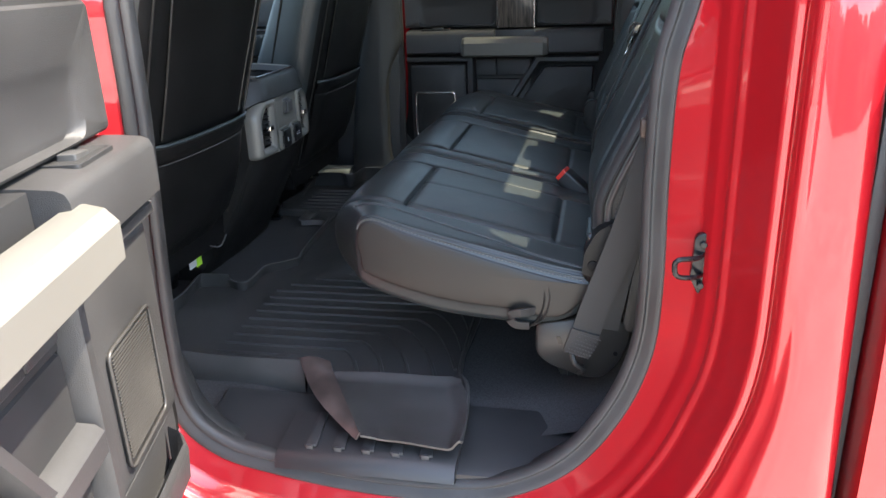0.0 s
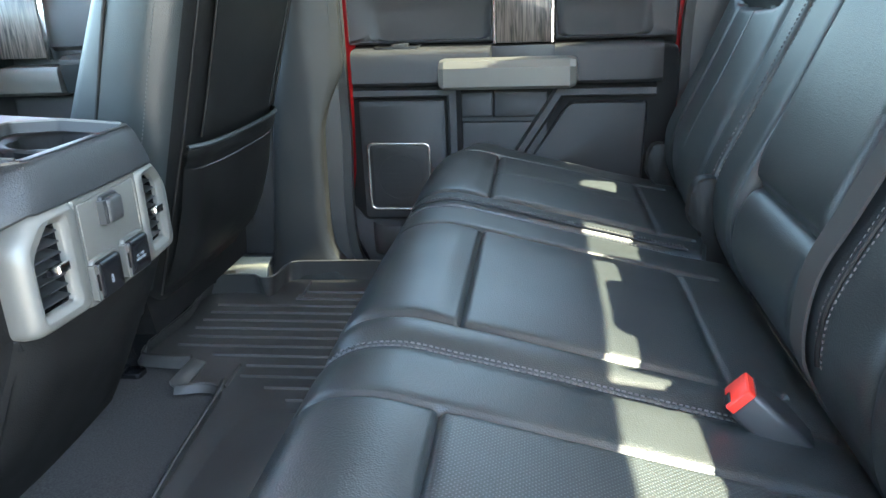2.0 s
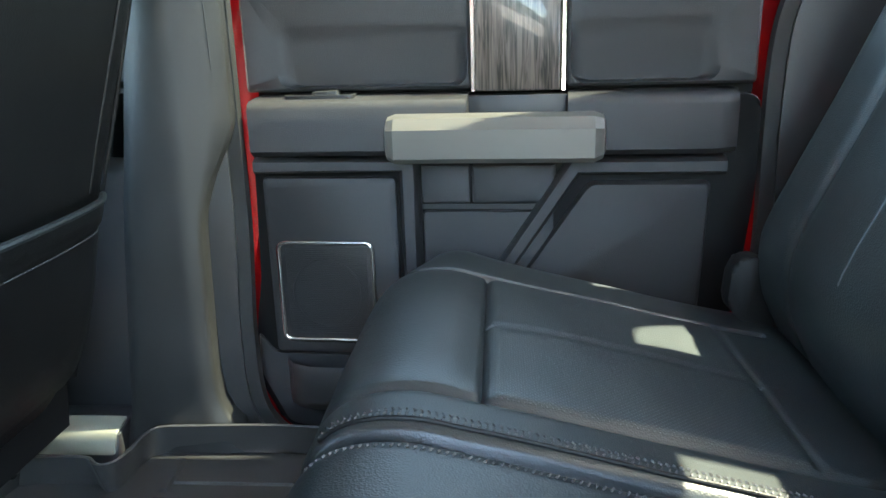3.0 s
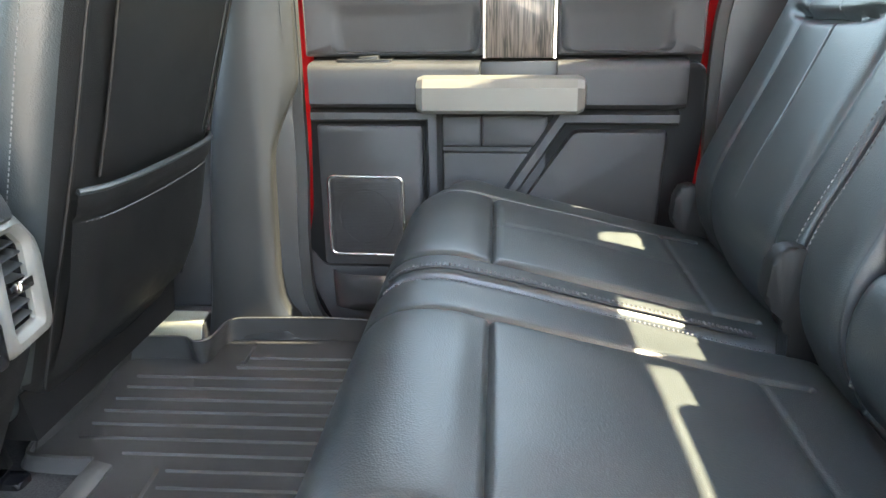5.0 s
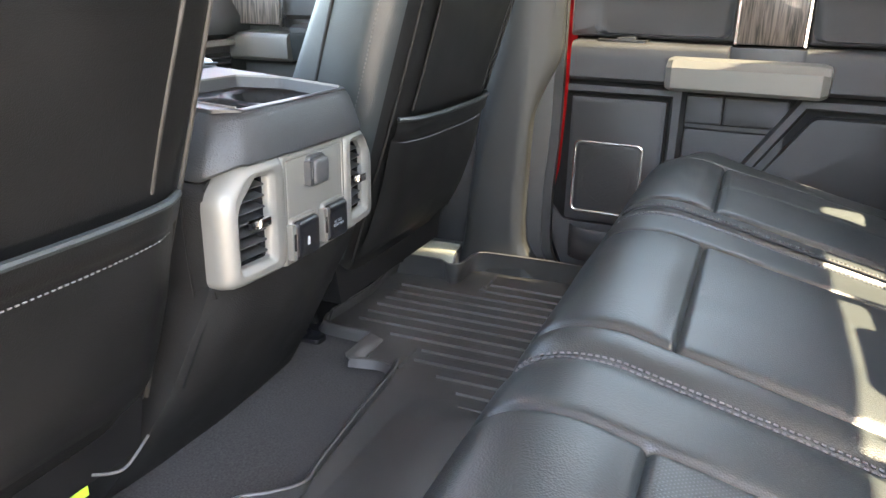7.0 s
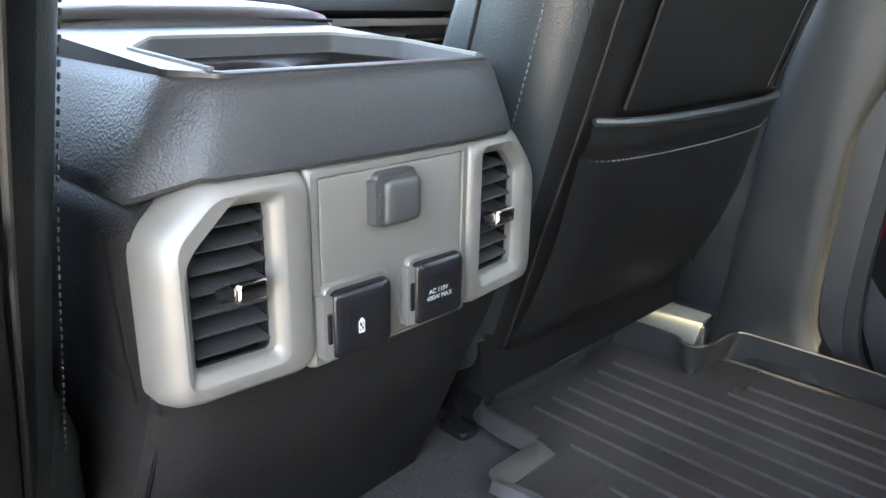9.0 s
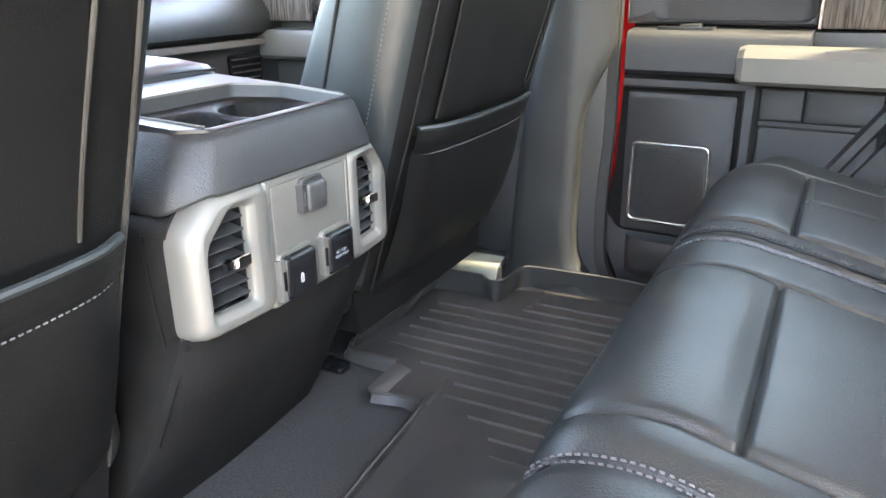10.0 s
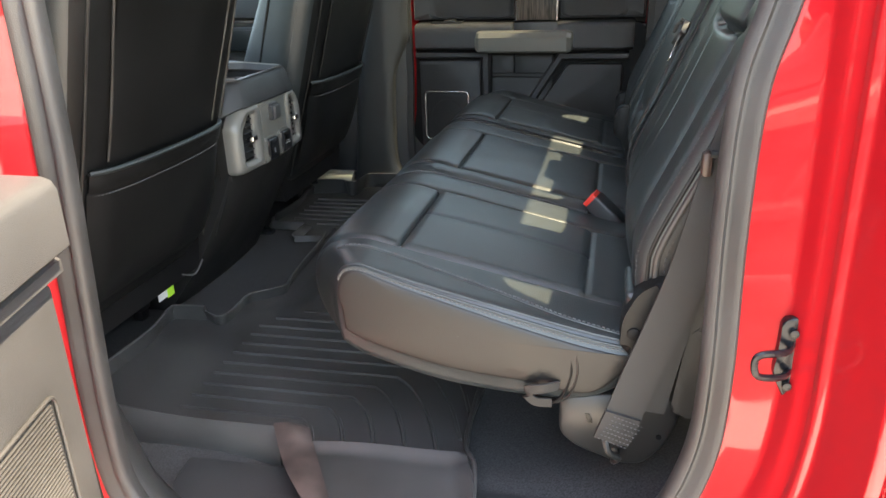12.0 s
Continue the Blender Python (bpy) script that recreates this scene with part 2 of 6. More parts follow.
def disc(r, n=8):
    return [(r * math.cos(2 * math.pi * i / n), r * math.sin(2 * math.pi * i / n)) for i in range(n)]


def tube(path, r, n=8, closed=False, up=(0, 0, 1)):
    return sweep(path, disc(r, n), closed, up)


def cylinder(c, r, h, axis="z", n=24, bev=0.001):
    bm = prism(disc(r, n), -h / 2, h / 2, axis, bev)
    bmesh.ops.translate(bm, vec=Vector(c), verts=bm.verts)
    return bm


def stitching(path, length=0.0042, gap=0.0020, r=0.00085, up=(0, 0, 1)):
    """A row of thread stitches along a line."""
    P = [Vector(p) for p in path]
    bm = bmesh.new()
    step, run, i = length + gap, 0.0, 0
    acc = [0.0]
    for a, b in zip(P, P[1:]):
        acc.append(acc[-1] + (b - a).length)

    def at(s):
        for k in range(len(acc) - 1):
            if acc[k + 1] >= s:
                f = (s - acc[k]) / max(1e-9, acc[k + 1] - acc[k])
                return P[k].lerp(P[k + 1], f)
        return P[-1]
    up = Vector(up)
    while run + length < acc[-1]:
        a, b = at(run), at(run + length)
        d = (b - a).normalized()
        s = d.cross(up)
        s.normalize()
        u = s.cross(d)
        m = (a + b) / 2
        ends = [bm.verts.new(a - u * r * 0.3), bm.verts.new(b - u * r * 0.3)]
        ring = [bm.verts.new(m + s * r * x + u * r * y + d * length * 0.0) for x, y in ((1, 0), (0, 1), (-1, 0), (0, -1))]
        ring_a = [bm.verts.new(v.co - d * length * 0.36) for v in ring]
        for v in ring:
            v.co += d * length * 0.36
        for k in range(4):
            j = (k + 1) % 4
            bm.faces.new((ring_a[k], ring_a[j], ring[j], ring[k]))
            bm.faces.new((ends[0], ring_a[j], ring_a[k]))
            bm.faces.new((ends[1], ring[k], ring[j]))
        run += step
    return bm


def rrect(u0, u1, v0, v1, r, n=5):
    return [tuple(p) for p in rounded([(u0, v0), (u1, v0), (u1, v1), (u0, v1)], r, n)]


def smoothstep(a, b, x):
    t = min(1.0, max(0.0, (x - a) / (b - a)))
    return t * t * (3 - 2 * t)


def groove(d, width, depth):
    """A seam's valley at a distance d from its middle line."""
    return -depth * math.exp(-(d / width) ** 2)


# ---- ground and far surroundings ----
g = bmesh.new()
bmesh.ops.create_grid(g, x_segments=40, y_segments=40, size=400)
for v in g.verts:
    v.co.z = 0.0
solid("ground", g, ASPHALT, "pale sunlit asphalt of an open parking lot", "ground", kind="structure")

# Trees beyond the far side are unseen, added to darken the seats' reflections.
hedge = bmesh.new()
for k in range(640):
    a = -2 * math.pi * k / 640 + random.uniform(-0.01, 0.01)
    d = random.uniform(52, 68) - 16 * max(0.0, math.sin(a))
    r = random.uniform(1.4, 3.6)
    c = Vector((d * math.cos(a), YC + d * math.sin(a), random.uniform(0.5, 6.5)))
    b = bmesh.new()
    bmesh.ops.create_icosphere(b, subdivisions=2, radius=r)
    for v in b.verts:
        v.co = c + v.co * (1 + 0.45 * noise.noise(v.co * 1.3 + c))
    joined(hedge, b)
solid("tree_line", hedge, LEAF, "dark green ring of distant trees, far side added to darken reflections", "trees", kind="stuff")

# ---- cab shell ----
OPEN_XZ = [(-0.500, 1.41), (-0.503, 1.26), (-0.514, 1.08), (-0.522, 0.91), (-0.512, 0.79), (-0.455, 0.728), (-0.356, 0.702), (-0.214, 0.684), (-0.076, 0.685),
           (0.013, 0.704), (0.097, 0.759), (0.158, 0.847), (0.191, 0.940), (0.199, 1.04), (0.197, 1.195), (0.201, 1.32), (0.219, 1.40), (0.252, 1.55), (0.262, 1.70),
           (0.22, 1.83), (0.12, 1.90), (-0.15, 1.935), (-0.40, 1.925), (-0.475, 1.86), (-0.492, 1.70), (-0.497, 1.55)]


def opening(shift=0.0):
    """The rear door opening as a smooth closed line (x, z), with its outward ways."""
    P = [Vector((p.x, p.y)) for p in curve([(min(x, -0.514 if z > 0.95 and shift else 9.0) + shift if x < -0.3 else x + shift + (0.012 * smoothstep(0.85, 1.04, z) * (1 - smoothstep(1.7, 1.83, z)) if shift and x > 0.1 else 0.0), z, 0) for x, z in OPEN_XZ], 8, True)]
    N = []
    for i in range(len(P)):
        d = (P[(i + 1) % len(P)] - P[i - 1]).normalized()
        N.append(Vector((-d.y, d.x)) * -1)
    mid = Vector((-0.15 + shift, 1.3))
    return P, [n if n.dot(p - mid) > 0 else -n for p, n in zip(P, N)]


def lean_in(z):
    """How far the cab's side leans inwards above the window line."""
    return 0.33 * max(0.0, z - 1.42) - 0.06 * smoothstep(1.42, 1.5, z) * 0.2


def side_ring(P, N, off, y, sgn):
    out = []
    for p, n in zip(P, N):
        z = p.y + n.y * off
        yy = y + lean_in(z)
        x = p.x + n.x * off
        if sgn < 0 and x > 0.1:              # the jamb's outer steps stand upright behind the leaning seal
            k = smoothstep(0.022, 0.05, off) * smoothstep(0.88, 1.06, z) * (1 - smoothstep(1.43, 1.54, z))
            x += (0.2105 + off - x) * k
        out.append((x, yy if sgn < 0 else 2 * YC - yy, z))
    return out


def body_side(sgn, shift, label, name):
    """One red side of the cab, with its stepped door jamb, outer skin and inner black trim."""
    P, N = opening(shift)
    root = thing(name, label, "wall", kind="structure")
    steps = [(0.013, 1.080), (0.0145, 1.060), (0.0165, 1.047), (0.021, 1.0445), (0.024, 1.042), (0.044, 1.026), (0.0465, 1.0235), (0.0485, 1.020), (0.053, 1.010), (0.058, 1.003), (0.0655, 0.996), (0.0665, 0.993), (0.0672, 0.988), (0.069, 0.9845), (0.0735, 0.983), (0.076, 0.9805), (0.0775, 0.976),
             (0.086, 0.957), (0.0975, 0.932), (0.0990, 0.926), (0.1010, 0.922), (0.1085, 0.9195), (0.1105, 0.9205), (0.1120, 0.9245), (0.1140, 0.9245), (0.1155, 0.915), (0.1170, 0.9075), (0.120, 0.9035), (0.126, 0.902)]
    rings = [side_ring(P, N, o, y, sgn) for o, y in steps]
    last = rings[-1]
    x0, x1, z0, z1 = -0.70 + shift, 0.412, 0.42, 1.985
    outer = []
    for x, y, z in last:
        dx, dz = x - (-0.15 + shift), z - 1.25
        sx = (x1 + 0.15 - shift) if dx > 0 else (x0 + 0.15 - shift)
        sz = (z1 - 1.25) if dz > 0 else (z0 - 1.25)
        t = min(abs(sx / dx) if abs(dx) > 1e-6 else 9, abs(sz / dz) if abs(dz) > 1e-6 else 9)
        zz = 1.25 + dz * t
        yo = 0.902 + lean_in(zz)
        outer.append((-0.15 + shift + dx * t, yo if sgn < 0 else 2 * YC - yo, zz))
    for k, d in ((0.06, 0.0), (0.12, 0.0), (0.3, 0.0), (0.58, 0.0005), (0.72, 0.003), (0.85, 0.009), (0.95, 0.019), (1.0, 0.030)):
        rings.append([(a[0] + (b[0] - a[0]) * k, a[1] + (b[1] - a[1]) * k - sgn * (d + 0.09 * (a[2] + (b[2] - a[2]) * k - 1.12) * smoothstep(0.0, 0.12, k)), a[2] + (b[2] - a[2]) * k) for a, b in zip(last, outer)])
    rings.append([(x, y + (0.138 if sgn < 0 else -0.138), z) for x, y, z in outer])
    part("body_panel", loft(rings, caps=False), RED, root, "glossy red metallic painted cab side and door jamb", smooth=75)
    ins = [(0.014, 1.077), (0.006, 1.084), (0.005, 1.10), (0.012, 1.12), (0.03, 1.14), (0.07, 1.16)]
    wide = [(0.014, 1.077), (0.018, 1.086), (0.030, 1.10), (0.062, 1.125), (0.105, 1.16), (0.150, 1.20)]
    if sgn > 0:
        ins = [(0.012, 1.064), (0.008, 1.082), (0.03, 1.086), (0.06, 1.088), (0.09, 1.088), (0.11, 1.09)]
        wide = ins
    rows_ = []
    for (a, ya), (b, yb) in zip(ins, wide):
        row = []
        for p, n in zip(P, N):
            k = smoothstep(0.80, 0.98, p.y)
            yy = ya + (yb - ya) * k + lean_in(p.y)
            o = a + (b - a) * k
            row.append((p.x + n.x * o, yy if sgn < 0 else 2 * YC - yy, p.y + n.y * o))
        rows_.append(row)
    part("inner_trim", loft(rows_, caps=False), PILLAR if sgn < 0 else DARKPLASTIC, root, "grained black plastic trim round the door opening", smooth=60)
    path = [Vector(q) for q in side_ring(P, N, 0.008, 1.060, sgn)]
    ups = (0, 1, 0)
    prof = [(-0.017, -0.012), (-0.019, 0.0), (-0.015, 0.008), (-0.009, 0.010), (-0.006, 0.007), (-0.002, 0.008), (0.003, 0.015), (0.010, 0.017), (0.016, 0.012), (0.018, 0.002), (0.014, -0.010)]
    rings = []
    for (p, n, q) in zip(P, N, path):
        s = -1 if sgn < 0 else 1
        rings.append([(q.x + n.x * a, q.y + s * b, q.z + n.y * a) for a, b in prof])
    part("door_seal", loft(rings, wrap=True), SEAL, root, "soft black rubber door seal", smooth=50)
    return root


body_side(-1, 0.0, "glossy red cab side with an open rear doorway", "wall_near")
body_side(1, -0.029, "red cab side behind the closed rear door", "wall_far")

# roof, back wall, front and floor of the cab
roof = box(-1.55, 0.478, 1.085, 2 * YC - 1.085, 1.955, 1.99, 0.01)
solid("roof", roof, RED, "red painted steel cab roof", "roof", kind="structure")
solid("ceiling", box(-1.54, 0.453, 1.11, 2 * YC - 1.11, 1.93, 1.953, 0.004), HEADLINER, "pale grey cloth headliner under the roof", "ceiling", kind="structure")

WIN = [tuple(p) for p in rounded([(1.150, 1.44), (2 * YC - 1.150, 1.44), (2 * YC - 1.315, 1.890), (1.315, 1.890)], 0.04, 6)]
EDGE = [(y if z < 1.5 else YC + (y - YC) * 0.80, z) for y, z in rrect(1.00, 2 * YC - 1.00, 0.55, 1.952, 0.03, 6)]
WIN_OUT = [(y, z + 0.022 * smoothstep(1.7, 1.9, z)) for y, z in WIN]
rear = loft([[(0.455, y, z) for y, z in WIN], [(0.455, y, z) for y, z in EDGE], [(0.467, y, z) for y, z in EDGE], [(0.467, y, z) for y, z in WIN_OUT]], wrap=True)
solid("wall_rear", rear, PLASTIC, "black trimmed back wall of the cab with a wide window", "wall", kind="structure")
pane = prism([(y, z) for y, z in rounded([(1.135, 1.425), (2 * YC - 1.135, 1.425), (2 * YC - 1.307, 1.922), (1.307, 1.922)], 0.04, 6)], 0.459, 0.463, "x")
win = thing("window_1", "wide tinted rear window of the cab", "window", kind="structure")
ob = part("pane", pane, TINTED, win)

# carpet
cells = 70
fl = bmesh.new()
bmesh.ops.create_grid(fl, x_segments=90, y_segments=cells, size=1)
for v in fl.verts:
    x, y = -0.6 + v.co.x * 1.07, YC + v.co.y * 0.72
    e = abs(y - YC)
    z = 0.742 - 0.012 * smoothstep(0.30, 0.5, e) - 0.02 * smoothstep(0.62, 0.72, e)
    z += 0.10 * smoothstep(-1.15, -1.5, x) + 0.05 * smoothstep(-0.05, 0.25, x)
    z += 0.003 * noise.noise(Vector((x * 9, y * 9, 0)))
    v.co = Vector((x, y, z))
solid("floor", fl, CARPET, "black carpet on the cab floor", "floor", kind="structure")

# sill between carpet and doorway, on both sides
for s, nm in ((-1, "near"), (1, "far")):
    prof = [(1.055, 0.60), (1.060, 0.705), (1.075, 0.712), (1.12, 0.716), (1.17, 0.728), (1.21, 0.734), (1.21, 0.60)]
    poly = [(y if s < 0 else 2 * YC - y, z) for y, z in prof]
    xs = (-0.52, 0.22)
    solid("door_sill", prism(poly, xs[0], xs[1], "x", 0.003), DARKPLASTIC, "black plastic door sill between carpet and seal", "sill", kind="structure")

# scuff plate
plate = thing("scuff_plate", "black ribbed scuff plate on the door sill", "scuff plate")
pp = [(1.040, 0.700), (1.046, 0.716), (1.060, 0.724), (1.10, 0.729), (1.150, 0.737), (1.152, 0.730), (1.06, 0.712), (1.046, 0.698)]
part("plate", prism(pp, -0.362, -0.068, "x", 0.0015), DARKPLASTIC, plate)
for k in range(5):
    x = -0.309 + 0.0478 * k
    rib = prism([(x - 0.010, 1.066), (x + 0.012, 1.066), (x + 0.006, 1.145), (x - 0.008, 1.145)], 0.0, 0.005, "z", 0.0015)
    for v in rib.verts:
        v.co.z += 0.7255 + (v.co.y - 1.066) * 0.145
    r = part("rib", rib, DARKPLASTIC, plate)
    tip = prism([(x - 0.006, 1.062), (x + 0.007, 1.062), (x + 0.005, 1.067), (x - 0.004, 1.067)], 0.7235, 0.7318, "z", 0.001)
    part("tip", tip, SOCKETGREY, r, "paler grey rib end")

# badge plate on the outer sill
badge = thing("sill_badge", "black gloss plate with a chrome rim on the red sill", "badge")
bp_ = rounded([(-0.315, 0.06), (-0.16, 0.06), (-0.13, 0.0), (-0.335, 0.0)], 0.006, 3)
for nm, k, mat, lift in (("rim", 1.0, CHROME, 0.0), ("face", 0.93, GLOSSBLACK, 0.002)):
    b = prism([((p.x + 0.23) * k - 0.23, (p.y - 0.03) * (k - 0.06 * (k < 1)) + 0.03) for p in bp_], 0.0, 0.003, "z", 0.0008)
    for v in b.verts:
        v.co = Vector((v.co.x, 0.900 + v.co.y * 0.75 - v.co.z * 0.4 - lift, 0.600 + v.co.y * 0.55 + v.co.z + lift))
    part(nm, b, mat, badge)

# truck bed behind the cab
bed = thing("truck_bed", "red pickup bed behind the cab", "truck bed")
bp2 = rounded([(0.905, 0.45), (0.890, 0.70), (0.888, 1.0), (0.900, 1.30), (0.92, 1.36), (1.02, 1.37), (1.02, 0.45)], 0.02, 3)
part("bed_side", prism([tuple(p) for p in bp2], 0.432, 2.1, "x", 0.006), RED, bed, smooth=60)
bp3 = [(2 * YC - p[0], p[1]) for p in bp2]
part("bed_side", prism(bp3, 0.508, 2.1, "x", 0.006), RED, bed, smooth=60)
part("bed_front", box(0.515, 0.56, 1.02, 2 * YC - 1.02, 0.5, 1.36, 0.005), RED, bed)
part("bed_floor", box(0.56, 2.1, 1.02, 2 * YC - 1.02, 0.62, 0.68, 0.005), DARKPLASTIC, bed)
# Dark filler added in place of the shade inside the gap.
part("gap_shade", box(0.414, 0.430, 0.945, 1.05, 0.45, 1.40, 0.003), SEAL, bed, "dark strip put in as shade of the gap between cab and bed")


def front_side(sgn):
    """A closed front door: red shell with a window, and its inner trim."""
    f = (lambda y: y) if sgn < 0 else (lambda y: 2 * YC - y)
    g = lambda y, z: f(y + lean_in(z))
    root = thing("door_3" if sgn < 0 else "door_4", "closed front door with black trim and a clear window", "door", kind="structure")
    win = rounded([(-0.72, 1.42), (-1.50, 1.42), (-1.26, 1.88), (-0.74, 1.90)], 0.05, 6)
    edge = rounded([(-0.655, 0.50), (-1.72, 0.50), (-1.66, 1.40), (-0.655, 1.97)], 0.02, 6)
    part("shell", loft([[(p.x, g(y, p.y), p.y) for p in q] for q, y in ((win, 0.955), (edge, 0.905), (edge, 0.99), (win, 0.99))], wrap=True), RED, root, smooth=50)
    gl_ = rounded([(-0.71, 1.40), (-1.52, 1.40), (-1.25, 1.90), (-0.73, 1.92)], 0.05, 6)
    ob = part("pane", loft([[(p.x, g(y, p.y), p.y) for p in gl_] for y in (0.968, 0.972)]), CLEAR, root)
    trim = rounded([(-0.665, 0.76), (-1.62, 0.80), (-1.62, 1.40), (-0.665, 1.40)], 0.03, 4)
    part("trim_panel", prism([tuple(p) for p in trim], f(0.99), f(1.05), "y", 0.008), PLASTIC, root)
    part("armrest", loft([[(x, f(1.05 + d), 1.262 + h) for d, h in ((0, -0.085), (0.062, -0.075), (0.072, -0.02), (0.070, -0.003), (0.055, 0.004), (0, 0.006))] for x in (-1.165, -1.14, -0.9, -0.70)]), LEATHER, root, "padded black armrest with a stitched edge")
    part("stitching", stitching([(x / 100, f(1.1225), 1.2495) for x in range(-116, -70, 2)]), THREAD, root)
    prof = [(0.050, 1.180), (0.098, 1.180), (0.108, 1.188), (0.110, 1.232), (0.104, 1.243), (0.050, 1.246)]
    part("pull_handle", loft([[(x, f(1.0 + a * k), 1.212 + (z - 1.212) * kk) for a, z in prof] for x, k, kk in ((-1.174, 0.75, 0.80), (-1.182, 1.0, 1.0), (-1.46, 1.0, 1.0), (-1.47, 0.75, 0.8))]), SILVER, root, "satin silver pull handle")
    part("upper_pad", loft([[(x, f(y), z) for y, z in ((1.05, 1.275), (1.075, 1.285), (1.082, 1.36), (1.06, 1.41), (1.03, 1.42), (1.03, 1.275))] for x in (-1.60, -1.3, -1.0, -0.67)]), PLASTIC, root)
    part("wood_inlay", prism([tuple(p) for p in rounded([(-1.214, 1.262), (-1.46, 1.262), (-1.46, 1.405), (-1.214, 1.405)], 0.006, 3)], f(1.075), f(1.088), "y", 0.002), WOOD, root, "dark brown wood-grain inlay")
    part("chrome_strip", prism([(-1.213, 1.258), (-1.201, 1.258), (-1.196, 1.408), (-1.208, 1.408)], f(1.075), f(1.091), "y", 0.002), CHROME, root, "thin chrome strip")
    return root


for s in (-1, 1):
    front_side(s)

# pillar between the doors, far side and near side
def b_pillar(sgn):
    f = (lambda y: 2 * YC - y) if sgn < 0 else (lambda y: y)
    root = thing("center_pillar", "grained dark grey plastic trim on the pillar between doors", "pillar", kind="structure")
    back = -0.055 if sgn < 0 else 0.0
    rings = []
    keys = ((0.735, -0.748, -0.560, -0.552, 2.612), (0.785, -0.738, -0.572, -0.562, 2.615), (0.80, -0.735, -0.584, -0.575, 2.618), (0.825, -0.732, -0.596, -0.587, 2.620), (0.87, -0.728, -0.600, -0.592, 2.621), (0.93, -0.722, -0.600, -0.592, 2.621), (1.0, -0.714, -0.597, -0.590, 2.620),
            (1.06, -0.708, -0.594, -0.588, 2.620), (1.09, -0.704, -0.592, -0.5865, 2.620), (1.11, -0.701, -0.592, -0.583, 2.620), (1.135, -0.698, -0.592, -0.575, 2.620), (1.16, -0.694, -0.591, -0.565, 2.620), (1.185, -0.690, -0.590, -0.553, 2.620), (1.205, -0.687, -0.590, -0.544, 2.620), (1.225, -0.684, -0.590, -0.537, 2.620), (1.24, -0.682, -0.590, -0.535, 2.620),
            (1.35, -0.666, -0.590, -0.536, 2.621), (1.45, -0.655, -0.586, -0.536, 2.615), (1.6, -0.638, -0.578, -0.534, 2.585), (1.94, -0.610, -0.560, -0.528, 2.495))
    for z, xa, xr, xe, y in keys:
        ye = y + 0.006 + 0.36 * max(0.0, xe - xr - 0.006)
        q = [(xa, y + 0.085), (xa, y + 0.030), (xa + 0.010, y + 0.008), (xa + 0.030, y + 0.001), ((xa + xr) / 2, y - 0.002), (xr - 0.022, y - 0.001), (xr - 0.010, y - 0.0005), (xr - 0.002, y + 0.0025), ((xr + xe) / 2, (y + 0.0025 + ye) / 2), (xe, ye), (xe + 0.002, ye + 0.005), (xe - 0.001, y + 0.055)]
        rings.append([(xx + back, f(yy), z) for xx, yy in q])
    part("pillar_trim", loft(rings), PILLAR, root, smooth=50)
    part("pillar_core", box(-0.70 + back, -0.575 + back, min(f(2.72), f(2.77)), max(f(2.72), f(2.77)), 0.95, 1.42, 0.004), RED, root, "red painted pillar behind the trim")
    if sgn > 0:
        seam = [(-0.5505, 2.6395, 1.27), (-0.551, 2.6385, 1.35), (-0.552, 2.632, 1.45)]
        part("seam", tube([Vector(p) for p in seam], 0.0011, 6, up=(0, 1, 0)), DARKPLASTIC, root, "fine seam in the pillar trim")
    return root


for s in (-1, 1):
    b_pillar(s)

# rear quarter trim beside the backrest
for s in (-1, 1):
    f = (lambda y: y) if s < 0 else (lambda y: 2 * YC - y)
    q = rounded([(0.175, 0.900), (0.34, 0.905), (0.44, 1.05), (0.44, 1.56), (0.31, 1.56), (0.27, 1.40), (0.228, 1.22), (0.205, 1.10), (0.188, 1.0)], 0.02, 4)
    root = solid("quarter_trim", prism([tuple(p) for p in q], f(1.186), f(1.235), "y", 0.006), PILLAR, "grained dark grey trim beside the rear seat", "trim", kind="structure")

# sills under the front doors
for s in (-1, 1):
    f = (lambda y: y) if s < 0 else (lambda y: 2 * YC - y)
    prof = [(f(y), z) for y, z in ((0.995, 0.70), (0.995, 0.765), (1.06, 0.785), (1.11, 0.792), (1.145, 0.785), (1.165, 0.74), (1.165, 0.70))]
    solid("door_sill", prism(prof, -1.66, -0.733, "x", 0.004), PLASTIC, "black plastic sill under the front door", "sill", kind="structure")
# Sunlight on the far sill's rounded edge, painted as a cream strip.
edge_ = [(2 * YC - y, z) for y, z in ((1.108, 0.7955), (1.128, 0.7925), (1.146, 0.7875), (1.156, 0.772), (1.160, 0.760), (1.150, 0.760), (1.120, 0.780))]
solid("sunlit_sill_edge", prism(edge_, -1.64, -0.737, "x", 0.002), SUNLIT_SILL, "rounded sill edge under the front door, coloured cream as sunlit", "sill plate", kind="structure")

# dash, firewall, windshield
solid("wall_front", box(-1.78, -1.72, 0.95, 2 * YC - 0.95, 0.5, 1.36, 0.01), DARKPLASTIC, "dark firewall under the dashboard", "wall", kind="structure")
dash = thing("dashboard", "black padded dashboard across the cab front", "dashboard")
across = (1.03, 1.2, 1.6, 2.1, 2.5, 2 * YC - 1.03)
part("pad", loft([[(x, y, z) for x, z in ((-1.70, 1.22), (-1.36, 1.225), (-1.325, 1.24), (-1.325, 1.28), (-1.37, 1.352), (-1.48, 1.385), (-1.72, 1.375))] for y in across]), LEATHER, dash, "soft upper dashboard pad", smooth=60)
part("lower_panel", loft([[(x, y, z) for x, z in ((-1.70, 0.95), (-1.42, 0.98), (-1.345, 1.10), (-1.345, 1.218), (-1.70, 1.218))] for y in across]), PLASTIC, dash)
